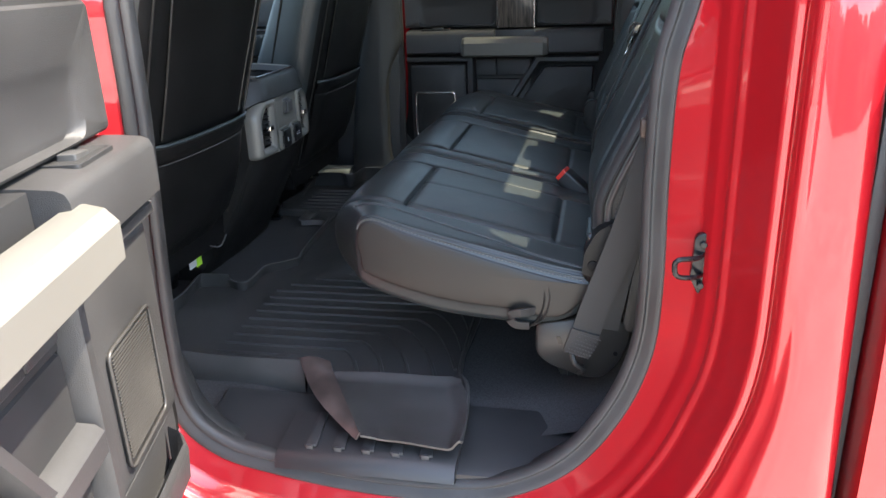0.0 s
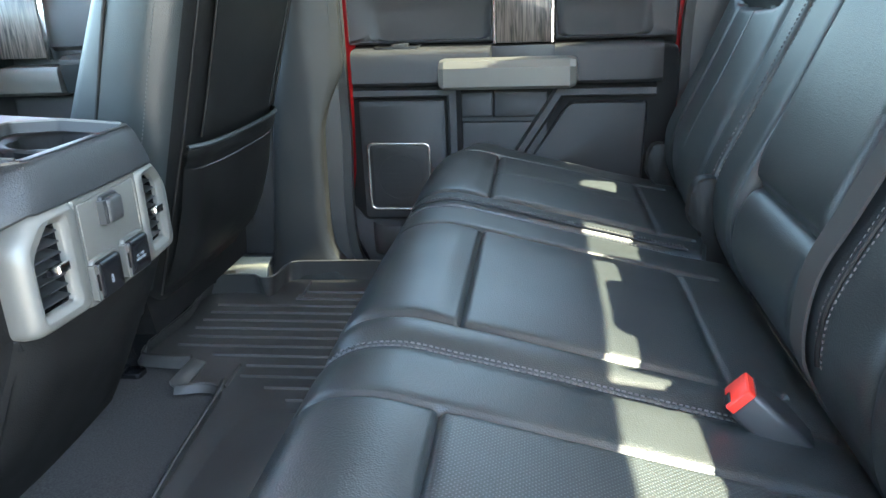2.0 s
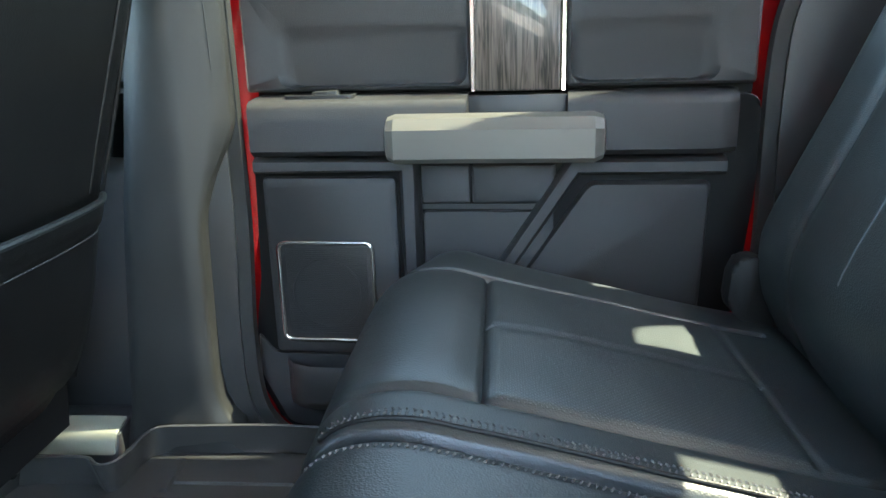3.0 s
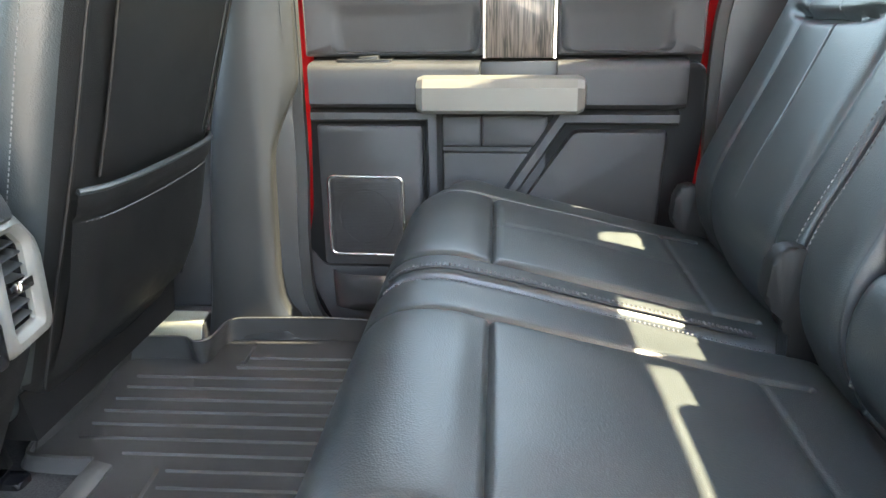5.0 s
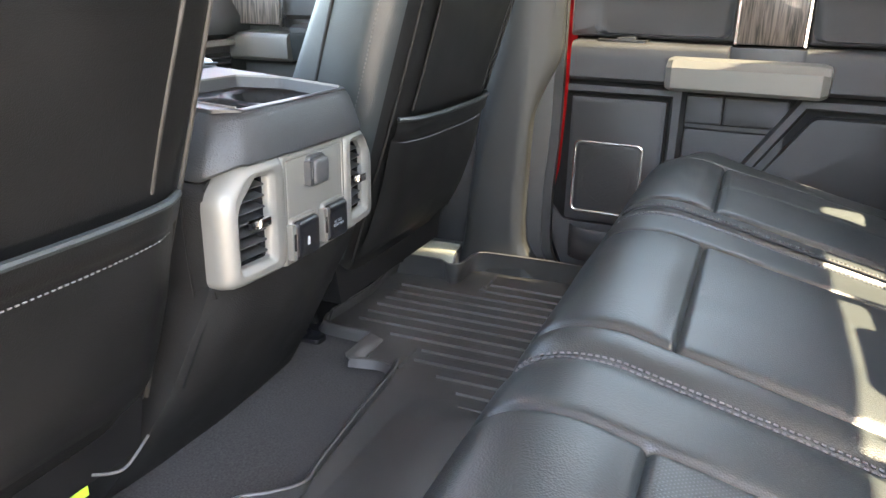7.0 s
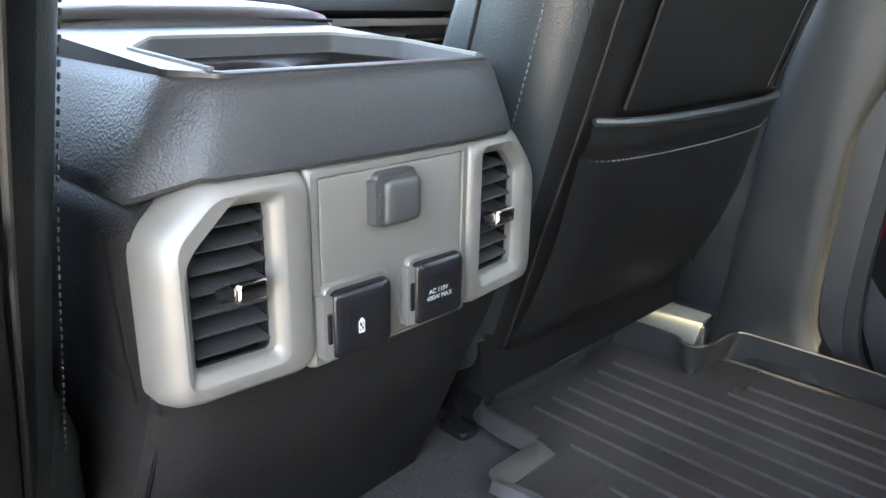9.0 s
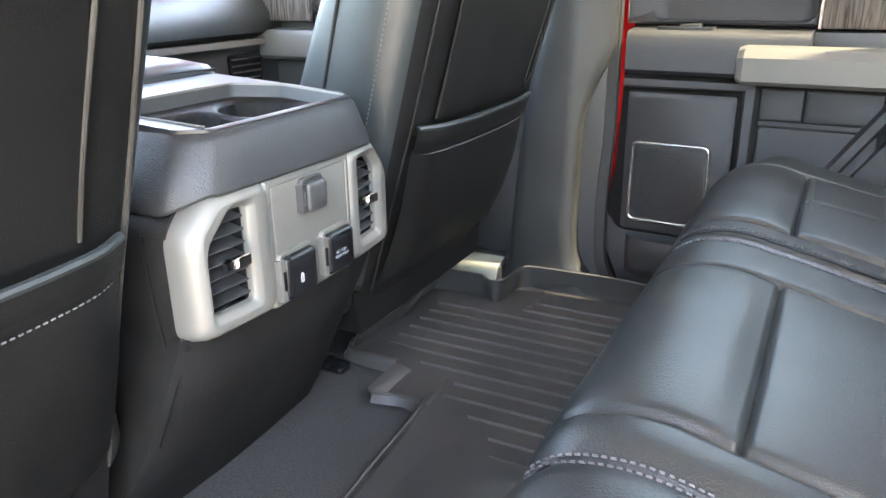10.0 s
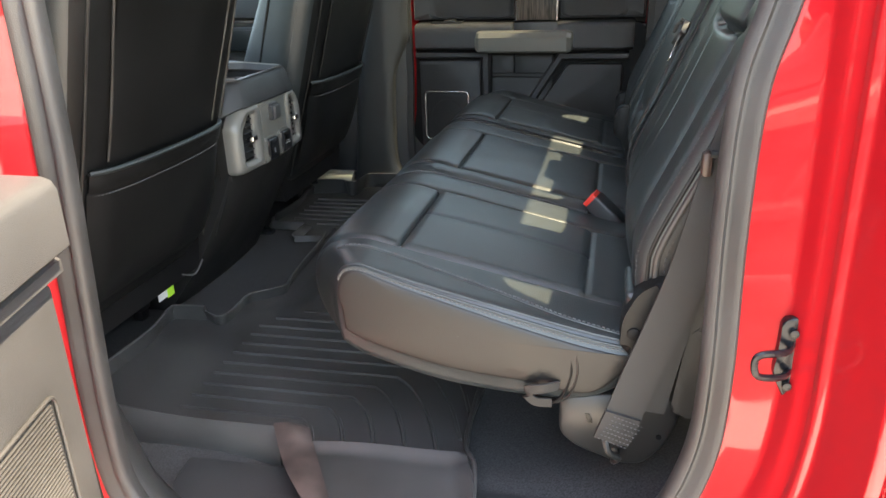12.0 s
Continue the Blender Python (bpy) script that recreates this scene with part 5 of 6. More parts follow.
front_seat(2 * YC - 1.452, -1, VINYL)
tag = thing("paper_tag", "white and lime green paper tag under the front seat", "tag")
part("label", box(-0.779, -0.777, 1.558, 1.588, 0.816, 0.836, 0.0), PAPER, tag)
part("label", box(-0.779, -0.777, 1.588, 1.612, 0.812, 0.833, 0.0), GREENPAPER, tag, "lime green half")
wire = thing("seat_wire", "thin pale wire under the front seat edge", "wire")
part("strand", tube(curve([(-0.735, 1.585, 0.868), (-0.728, 1.62, 0.855), (-0.735, 1.665, 0.868)], 6), 0.0018, 6), GREYPLASTIC, wire)

# ---- centre console ----
con = thing("center_console", "black centre console with a silver rear vent panel", "console")
F = -0.6330                     # the vent panel's rearmost line


def bowed(y, out=0.0):
    """The vent panel's gently bowed face, and points proud of it or behind."""
    return F - 0.40 * (y - 1.850) ** 2 + out


side_ = [(-1, 0.1545, 1.022), (-1, 0.159, 1.06), (-1, 0.161, 1.10), (-1, 0.162, 1.136), (-1, 0.159, 1.149), (-1, 0.150, 1.155), (-1, 0.120, 1.156)]
side_ += [(1, hw, z) for _, hw, z in reversed(side_)]
part("body", loft([[(x, YC + s * hw * k, z) for s, hw, z in side_] for x, k in ((-1.45, 0.97), (-1.0, 0.99), (-0.76, 1.0), (-0.690, 1.0), (-0.672, 0.975))]), LOWERTRIM, con, "grained black console body", smooth=50)
part("base", loft([[(x, YC - 0.150, 0.745), (x, YC - 0.155, 1.0215), (x, YC + 0.155, 1.0215), (x, YC + 0.150, 0.745)] for x in (-1.45, -1.1, -0.88)]), LOWERTRIM, con)
# soft collar above the vent panel, tapering and chamfered at its corners
col = []
for z, hs, hf, xc, xf in ((1.150, 0.150, 0.118, -0.678, -0.654), (1.1545, 0.1575, 0.1235, -0.671, -0.6400), (1.158, 0.1590, 0.1245, -0.669, -0.6380), (1.166, 0.1575, 0.1235, -0.6685, -0.6385), (1.19, 0.1475, 0.118, -0.670, -0.6425), (1.212, 0.1365, 0.1125, -0.673, -0.6465), (1.2185, 0.1325, 0.1105, -0.676, -0.6490), (1.2222, 0.1270, 0.1070, -0.680, -0.6530)):
    q = [(-0.865, -hs), (-0.76, -hs), (xc - 0.006, -hs), (xc + 0.003, -hs + 0.004), (xf - 0.006, -hf - 0.004), (xf, -hf + 0.004)]
    q += [(xf + 0.0035 * (1 - (v / hf) ** 2), v) for v in (-hf * 0.6, -hf * 0.3, 0.0, hf * 0.3, hf * 0.6)]
    q += [(x, -v) for x, v in reversed(q[:6])]
    up = 0.0145 * (1.2222 - z) / 0.0722
    col.append([(x, YC + v, z + up * smoothstep(xc - 0.006, xf - 0.006, x)) for x, v in q])
part("collar", loft(col, caps=False), GRAINED, con, "grained soft collar", smooth=35)


def rise(x):
    """The tray's deck climbs gently towards the lid."""
    return 0.065 * (-0.655 - x)


def tray(k, z):
    """The cup tray's outline, k inside its rim."""
    q = [(-0.800 + k, -0.078), (-0.752, -0.1120 + k), (-0.660 - k, -0.1060 + k), (-0.660 - k, 0.1060 - k), (-0.752, 0.1120 - k), (-0.800 + k, 0.078)]
    return [(p.x, YC + p.y, z + rise(p.x)) for p in rounded(q, 0.006, 3)]


deck = [(p.x, YC + p.y) for p in rounded([(-0.872, -0.128), (-0.68, -0.128), (-0.6520, -0.1075), (-0.6520, 0.1075), (-0.68, 0.128), (-0.872, 0.128)], 0.006, 3)]
part("tray_frame", loft([[(x, y, 1.2170) for x, y in deck], [(x, y, 1.2236 + rise(x)) for x, y in deck], tray(-0.005, 1.2246), tray(0.0, 1.2240), tray(0.003, 1.2090)], caps=False), DARKPLASTIC, con, "smooth black tray surround", smooth=30)
rim_line = [Vector(p) for p in tray(-0.0015, 1.2252)]
rim_line = rim_line[14:] + rim_line[:10]
part("tray_rim", sweep(rim_line, [(-0.0017, -0.0014), (-0.0013, 0.0008), (0.0, 0.0013), (0.0013, 0.0008), (0.0017, -0.0014)]), SILVER, con, "bright metal tray rim")
tf = bmesh.new()
nx, ny = 52, 70
gv = {}
for i in range(nx + 1):
    for j in range(ny + 1):
        x, y = -0.800 + 0.141 * i / nx, YC - 0.111 + 0.222 * j / ny
        z = 1.2105
        for cx, cyy, r in ((-0.722, YC - 0.054, 0.0425), (-0.730, YC + 0.052, 0.046)):
            d = math.hypot(x - cx, y - cyy)
            if r < 0.043:
                d = max(abs(x - cx) * 0.95, abs(y - cyy)) * 0.55 + d * 0.45
            z = min(z, 1.2105 - 0.058 * smoothstep(r + 0.002, r - 0.003, d) - 0.004 * smoothstep(r + 0.010, r + 0.002, d))
        gv[i, j] = tf.verts.new((x, y, z + rise(x)))
for i in range(nx):
    for j in range(ny):
        tf.faces.new((gv[i, j], gv[i + 1, j], gv[i + 1, j + 1], gv[i, j + 1]))
part("cup_tray", tf, BLACKTRIM, con, "two moulded cup wells", smooth=50)
# armrest lid, with a dark gap before it
lid = []
for x, z, hw in ((-0.878, 1.234, 0.138), (-0.880, 1.243, 0.142), (-0.890, 1.2505, 0.144), (-0.93, 1.2545, 0.145), (-1.0, 1.257, 0.146), (-1.15, 1.259, 0.146), (-1.23, 1.256, 0.144), (-1.26, 1.242, 0.138)):
    lid.append([(x, YC - hw, 1.205), (x, YC - hw - 0.003, z - 0.014), (x, YC - hw + 0.006, z - 0.004), (x, YC - hw + 0.022, z), (x, YC - hw * 0.4, z + 0.003), (x, YC + hw * 0.4, z + 0.003), (x, YC + hw - 0.022, z), (x, YC + hw - 0.006, z - 0.004), (x, YC + hw + 0.003, z - 0.014), (x, YC + hw, 1.205)])
part("armrest_lid", loft(lid), LEATHER, con, "padded leather armrest lid", smooth=60)
part("lid_seam", tube(curve([(-0.8805, YC - 0.140, 1.2415), (-0.8815, YC, 1.2445), (-0.8805, YC + 0.140, 1.2415)], 8), 0.0018, 6), VINYL, con)

# silver vent panel: a wrapped frame round each vent, and the plate between
BY0, BY1, BZ0, BZ1 = 1.7130, 2.0520, 1.0345, 1.1735
MY0, MY1 = 1.8100, 1.9510
VENTS = [(1.7330, 1.7835, 1.0575, 1.1525), (1.9705, 2.0160, 1.0575, 1.1545)]


def facing(poly, out):
    """An outline laid on the bowed face."""
    return [(bowed(y, out), y, z) for y, z in poly]


def vent_outline(v, k=0.0, left=True):
    """A vent's opening, k inside its edge, cut at its upper outer corner."""
    y0, y1, z0, z1 = v[0] + k, v[1] - k, v[2] + k, v[3] - k
    cut = 0.024 if left else 0.018
    q = [(y0, z0), (y1, z0), (y1, z1), (y0 + cut, z1), (y0, z1 - cut)] if left else [(y0, z0), (y1, z0), (y1, z1 - cut), (y1 - cut, z1), (y0, z1)]
    return [tuple(p) for p in rounded(q, max(0.0016, 0.0050 + k * -0.5), 6)]


for left, v in ((True, VENTS[0]), (False, VENTS[1])):
    def frame_outline(k, inner=0.0):
        a, b = (BY0 + k, MY0 - inner) if left else (MY1 + inner, BY1 - k)
        lo, hi = BZ0 + k * 0.55, BZ1 - k * 0.75
        cut = 0.036
        q = [(a, lo), (b, lo), (b, hi), (a + cut, hi), (a, hi - cut)] if left else [(a, lo), (b, lo), (b, hi - cut), (b - cut, hi), (a, hi)]
        return [tuple(p) for p in rounded(q, 0.014, 6)]
    fr = loft([facing(frame_outline(0.0), -0.034), facing(frame_outline(0.0), -0.022), facing(frame_outline(0.003), -0.011), facing(frame_outline(0.008, 0.0005), -0.0045), facing(frame_outline(0.0125, 0.0025), -0.0012), facing(frame_outline(0.0150, 0.0045), 0.0),
               facing(vent_outline(v, -0.0075, left), 0.0006), facing(vent_outline(v, -0.0062, left), 0.0002), facing(vent_outline(v, -0.0012, left), -0.0048), facing(vent_outline(v, 0.0, left), -0.0065), facing(vent_outline(v, 0.0004, left), -0.013)], caps=False)
    part("vent_frame", fr, SILVER, con, "satin silver vent surround", smooth=32)
    part("vent_duct", loft([facing(vent_outline(v, 0.0045, left), -0.055), facing(vent_outline(v, 0.0016, left), -0.013), facing(vent_outline(v, 0.0002, left), -0.0125), facing(vent_outline(v, -0.002, left), -0.0130), facing(vent_outline(v, -0.002, left), -0.057)]), GLOSSBLACK, con, "black vent duct", smooth=30)
    y0, y1, z0, z1 = v
    cut = 0.024 if left else 0.018
    for k in range(7):
        z = z0 + 0.0075 + 0.0127 * k
        a, b = y0 + 0.0022, y1 - 0.0022
        over = z + 0.004 - (z1 - cut)
        if over > 0:
            a, b = (a + over, b) if left else (a, b - over)
        sl = loft([[(bowed(y, -0.034), y, z + 0.0050), (bowed(y, -0.033), y, z + 0.0064), (bowed(y, -0.0095), y, z + 0.0022), (bowed(y, -0.0082), y, z + 0.0012), (bowed(y, -0.0086), y, z + 0.0), (bowed(y, -0.0100), y, z - 0.0004)] for y in (a, (a + b) / 2, b)])
        part("vent_slat", sl, DARKPLASTIC, con)
    for d in (0.30, 0.72):
        yb = y0 + (y1 - y0) * d
        part("vent_vane", box(bowed(yb, -0.046), bowed(yb, -0.030), yb - 0.0007, yb + 0.0007, z0 + 0.003, z1 - (0.022 if (d < 0.5) == left else 0.004), 0.0), GLOSSBLACK, con)
    ym, zm = (y0 + y1) / 2 + (0.006 if left else -0.002), 1.1035
    kx = bowed(ym)
    kb = part("vent_knob", loft([[(kx + x, ym + a * k, zm + b * k + 0.25 * x) for a, b in rrect(-0.0105, 0.0105, -0.0062, 0.0062, 0.0026, 4)] for x, k in ((-0.018, 0.8), (-0.004, 0.94), (0.002, 1.0), (0.0050, 0.96), (0.0066, 0.80))]), CHROME, con, "bright chrome vent knob")
    part("knob_grip", loft([[(kx - 0.004 + d, ym - 0.0100 - 0.0085 * t, zm + b * (1 - 0.3 * t)) for d, b in ((0, -0.0050), (0.0045, -0.0042), (0.0055, 0.0), (0.0045, 0.0042), (0, 0.0050))] for t in (0, 1)]), GLOSSBLACK, kb)
# middle plate, a little lower than the frames, with a fine groove round its field
mid = [facing(rrect(MY0 - 0.003, MY1 + 0.003, BZ0 + 0.0015, BZ1 - 0.0050, 0.003, 3), o) for o in (-0.030, -0.0085)]
for k, o in ((0.0015, -0.0052), (0.0035, -0.0036), (0.0080, -0.0034), (0.0086, -0.0048), (0.0094, -0.0050), (0.0100, -0.0040), (0.0112, -0.0036)):
    mid.append(facing(rrect(MY0 - 0.003 + k, MY1 + 0.003 - k, BZ0 + 0.0015 + k * 0.45, BZ1 - 0.0050 - k * 0.85, 0.003, 3), o))
part("outlet_plate", loft(mid), SILVER, con, "satin silver outlet plate", smooth=30)


def cover(y0, y1, z0, z1, mat, name, label, bezel):
    """A hinged cover: a pillowed lid in a slim bezel, hinged at its side."""
    y, z, w, h = (y0 + y1) / 2, (z0 + z1) / 2, y1 - y0, z1 - z0
    c = part(name, loft([[(bowed(y, x), y + a * k, z + b * k) for a, b in rrect(-w / 2, w / 2, -h / 2, h / 2, 0.0065, 5)] for x, k in ((-0.008, 0.97), (0.0010, 1.0), (0.0042, 0.985), (0.0062, 0.93), (0.0074, 0.80), (0.0080, 0.55), (0.0082, 0.25), (0.0082, 0.05))]), mat, con, label, smooth=60)
    part("bezel", loft([[(bowed(y, x), y - 0.0012 + a, z + 0.0012 + b) for a, b in rrect(-w / 2 - k, w / 2 + k, -h / 2 - k, h / 2 + k, 0.007, 5)] for x, k in ((-0.006, 0.0026), (-0.0008, 0.0026), (0.0006, 0.0016), (0.0002, 0.0004))]), bezel, c, "slim raised bezel", smooth=50)
    part("hinge", loft([[(bowed(y, x), y0 - 0.0018 + a, z + b) for a, b in rrect(-0.0050, 0.0022, -h * 0.46, h * 0.46, 0.0010, 3)] for x in (-0.006, 0.0030, 0.0042)]), bezel, c, "hinge edge")
    part("hinge_pin", loft([[(bowed(y, x), y0 - 0.0028 + a, z + b) for a, b in rrect(-0.0014, 0.0014, -h * 0.22, h * 0.22, 0.0006, 2)] for x in (0.003, 0.0056)]), mat, c)
    return c


cover(1.8610, 1.8930, 1.1235, 1.1550, SOCKETGREY, "socket_cover", "dark grey hinged socket cover", SOCKETGREY)
usb = cover(1.8180, 1.8665, 1.0425, 1.0890, GLOSSBLACK, "usb_cover", "glossy black USB cover with a white symbol", SILVER)
ac = cover(1.8900, 1.9375, 1.0440, 1.0905, GLOSSBLACK, "power_outlet_cover", "glossy black power outlet cover with white lettering", SILVER)
SYM = bowed(1.852, 0.0088)
sym = loft([[(SYM, 1.8375 + a * k * 0.8, 1.0625 + b * 0.8 * (k if k == 1 else 0.74)) for a, b in rrect(-0.0032, 0.0032, -0.0056, 0.0056, 0.0012, 4)] for k in (1.0, 0.58)], caps=False)
part("symbol", sym, INK, usb, "white battery outline")
part("symbol", box(SYM - 0.0002, SYM + 0.0002, 1.8363, 1.8387, 1.0672, 1.0682, 0.0), INK, usb)
for a, b, d in ((1.8380, 1.0640, 0.5), (1.8370, 1.0612, 0.5)):
    part("symbol", loft([[(SYM + x, a + 0.0005 * s - d * 0.0012 * t, b + 0.0018 * t) for s, t in ((-1, -1), (1, -1), (1, 1), (-1, 1))] for x in (0.0, 0.0003)]), INK, usb)


def lettering(text, y, z, size, parent):
    cu = bpy.data.curves.new("lettering", "FONT")
    cu.body, cu.size, cu.align_x, cu.align_y = text, size, "CENTER", "CENTER"
    tmp = new("lettering", cu)
    me = bpy.data.meshes.new_from_object(tmp.evaluated_get(bpy.context.evaluated_depsgraph_get()))
    bpy.data.objects.remove(tmp)
    me.materials.append(INK)
    ob = new("lettering", me)
    ob.parent = parent
    ob.matrix_world = Matrix(((0, 0, 1, bowed(1.92, 0.0086)), (1, 0, 0, y), (0, 1, 0, z), (0, 0, 0, 1)))
    return ob


lettering("AC 110V", 1.9095, 1.0680, 0.0050, ac)
lettering("400W MAX", 1.9105, 1.0630, 0.0050, ac)

# lower rear panel of the console, sloping forward and flaring to the floor, with leather-grained corners
lp = []
for x, hw, z in ((-0.660, 0.150, 1.050), (-0.654, 0.1555, 1.034), (-0.668, 0.1565, 1.00), (-0.695, 0.158, 0.95), (-0.733, 0.166, 0.885), (-0.778, 0.184, 0.815), (-0.832, 0.212, 0.736)):
    c = 0.018 * smoothstep(0.80, 1.0, z) + 0.004
    q = [(-0.90, -hw), (x - c, -hw), (x - 0.002, -hw + c * 0.9), (x + 0.006, -hw * 0.5), (x + 0.009, 0.0)]
    q += [(a, -b) for a, b in reversed(q[:4])]
    lp.append([(a, YC + b, z) for a, b in q])
part("lower_panel", loft(lp), LOWERTRIM, con, "plain charcoal lower panel", smooth=40)
part("corner_seam", tube(curve([(-0.671, YC - 0.1475, 1.032), (-0.683, YC - 0.1492, 1.005), (-0.700, YC - 0.1512, 0.965), (-0.724, YC - 0.1580, 0.905)], 6), 0.0016, 6, up=(0, 1, 0)), BLACKTRIM, con, "fine seam in the corner trim")
part("body_seam", tube([Vector((-0.697, YC - s_ * k, z)) for s_ in (1,) for k, z in ((0.1555, 1.024), (0.1595, 1.06), (0.1615, 1.10), (0.1625, 1.136))], 0.0014, 6, up=(1, 0, 0)), BLACKTRIM, con, "fine upright seam beside the vent panel")

# ---- floor mat ----
mat_ = thing("floor_mat", "black ribbed rubber floor mat with a turned-up edge", "floor mat")
ol = [(-0.745, 1.262), (-0.782, 1.36), (-0.781, 1.54), (-0.797, 1.60), (-0.785, 1.624), (-0.713, 1.630), (-0.676, 1.602), (-0.669, 1.66), (-0.672, 1.72), (-0.632, 1.752), (-0.612, 1.775), (-0.616, 1.81), (-0.630, 1.93), (-0.642, 2.09), (-0.655, 2.112), (-0.712, 2.112), (-0.716, 2.190), (-0.785, 2.194), (-0.838, 2.205), (-0.85, 2.24), (-0.838, 2.38), (-0.85, 2.47), (-0.848, 2.525), (-0.735, 2.535), (-0.708, 2.515), (-0.700, 2.60), (-0.68, 2.615),
      (-0.50, 2.615), (-0.30, 2.60), (-0.12, 2.50), (-0.10, 2.2), (-0.10, 1.50), (-0.105, 1.36), (-0.095, 1.255)]
olr = [tuple(p) for p in rounded(ol, 0.014, 4)]
ground_z = 0.750
part("sheet", prism(olr, ground_z - 0.006, ground_z, "z"), RUBBER, mat_)


def lip(points, high, lean=0.012, thick=0.004):
    P = [Vector((x, y, ground_z)) for x, y in points]
    pr = [(thick * 0.8 + 0.006, -0.003), (thick * 0.5, 0.008), (lean * -0.3 + thick * 0.5, high * 0.6), (-lean + thick, high), (-lean, high + 0.002), (-lean - thick * 0.5, high), (-lean * 0.5 - thick * 0.5, high * 0.5), (-thick * 0.5, -0.003)]
    return sweep(curve([tuple(p) for p in P], 5), [(-a, b) for a, b in pr])


part("lip", lip([(-0.765, 1.27), (-0.782, 1.36), (-0.779, 1.50), (-0.795, 1.595), (-0.780, 1.620), (-0.715, 1.624)], 0.036), RUBBER, mat_)
part("lip", lip([(-0.715, 1.624), (-0.680, 1.606), (-0.671, 1.63), (-0.671, 1.71), (-0.635, 1.745), (-0.612, 1.775), (-0.618, 1.81), (-0.630, 1.93), (-0.640, 2.07), (-0.648, 2.105)], 0.024, 0.010), RUBBER, mat_)
part("lip", lip([(-0.648, 2.105), (-0.664, 2.112), (-0.682, 2.113), (-0.698, 2.110), (-0.714, 2.106), (-0.728, 2.104)], 0.009, 0.004), RUBBER, mat_)
tab = [(-0.7390, 2.196), (-0.7125, 2.200), (-0.7105, 2.122), (-0.716, 2.106), (-0.728, 2.101), (-0.7380, 2.106)]
tb = prism([tuple(p) for p in rounded(tab, 0.005, 3)], 0.0, 0.004, "z", 0.001)
for v in tb.verts:
    v.co.z += 0.7505 + 0.38 * max(0.0, -0.7115 - v.co.x)
part("tab", tb, RUBBER, mat_, "flat rubber tab turned up at the mat's edge")
part("lip", lip([(-0.738, 2.194), (-0.760, 2.193), (-0.80, 2.195), (-0.838, 2.203), (-0.850, 2.235)], 0.016, 0.004), RUBBER, mat_)
ret = thing("mat_clip", "small black plastic clip on the carpet at the mat's edge", "clip")
part("base", prism([tuple(p) for p in rounded([(-0.866, 2.150), (-0.818, 2.150), (-0.818, 2.182), (-0.866, 2.182)], 0.008, 4)], 0.738, 0.752, "z", 0.003), GLOSSBLACK, ret)
part("lever", prism([tuple(p) for p in rounded([(-0.860, 2.153), (-0.846, 2.153), (-0.846, 2.178), (-0.860, 2.178)], 0.004, 3)], 0.751, 0.758, "z", 0.002), GLOSSBLACK, ret)
part("lip", lip([(-0.848, 2.235), (-0.838, 2.38), (-0.850, 2.47), (-0.845, 2.522)], 0.026), RUBBER, mat_)
part("lip", lip([(-0.845, 2.522), (-0.80, 2.530), (-0.735, 2.530), (-0.708, 2.512), (-0.698, 2.530), (-0.694, 2.585), (-0.675, 2.612), (-0.62, 2.618), (-0.50, 2.622), (-0.40, 2.612)], 0.048, 0.012), RUBBER, mat_)
# soft swell over the tunnel
sw_ = []
for i in range(25):
    x = -0.605 + 0.20 * i / 24
    sw_.append([(x, 1.66 + 0.42 * j / 20, ground_z - 0.0008 + 0.011 * math.sin(math.pi * i / 24) ** 2 * smoothstep(0, 0.2, j / 20) * (1 - smoothstep(0.75, 1, j / 20))) for j in range(21)])
part("swell", loft(sw_, closed=False, caps=False), RUBBER, mat_, smooth=80)


def mat_rib(points, w=0.0036, h=0.0045):
    return sweep([Vector((x, y, ground_z - 0.0005)) for x, y in points], [(-w, 0), (-w * 0.6, h), (w * 0.6, h), (w, 0)])


for k in range(13):                          # near well: straight ribs that turn towards the sill
    y = 1.313 + 0.0375 * k
    xk = min(-0.375 + 0.029 * k, -0.12)
    x0 = -0.595 if k < 9 else (-0.575, -0.526, -0.508, -0.500)[k - 9]
    pts = [(x0, y), ((x0 + xk) / 2, y), (xk, y)]
    if k < 8:
        ex, ey = (-0.337 + 0.0495 * k, 1.257) if k < 5 else (-0.113, (1.30, 1.375, 1.46)[k - 5])
        cx, cy_ = xk + 0.55 * (ex - xk), y - 0.18 * (y - ey)
        for s in (0.15, 0.3, 0.45, 0.6, 0.8, 1.0):
            pts.append(((1 - s) ** 2 * xk + 2 * s * (1 - s) * cx + s * s * ex, (1 - s) ** 2 * y + 2 * s * (1 - s) * cy_ + s * s * ey))
    part("rib", mat_rib(pts), RUBBER, mat_)
part("rib", mat_rib([(-0.491, 1.791), (-0.3, 1.791), (-0.14, 1.791)]), RUBBER, mat_)
starts = [-0.503, -0.508, -0.526, -0.575, -0.632, -0.635, -0.715] + [-0.80] * 6 + [-0.638, -0.626]
for k, x0 in enumerate(starts):              # far well
    y = 2.008 + 0.0376 * k
    part("rib", mat_rib([(x0, y), (-0.40, y), (-0.14, y)]), RUBBER, mat_)
for p, q in (((-0.651, 2.196), (-0.647, 2.117)), ((-0.636, 2.588), (-0.633, 2.512))):
    part("rib", mat_rib([p, q], 0.006, 0.006), RUBBER, mat_)
part("edge_roll", tube(curve([(-0.112, 1.56, 0.752), (-0.109, 1.40, 0.752), (-0.101, 1.285, 0.758), (-0.078, 1.228, 0.765), (-0.067, 1.16, 0.757), (-0.064, 1.085, 0.747)], 6), 0.0035, 8), RUBBER, mat_)

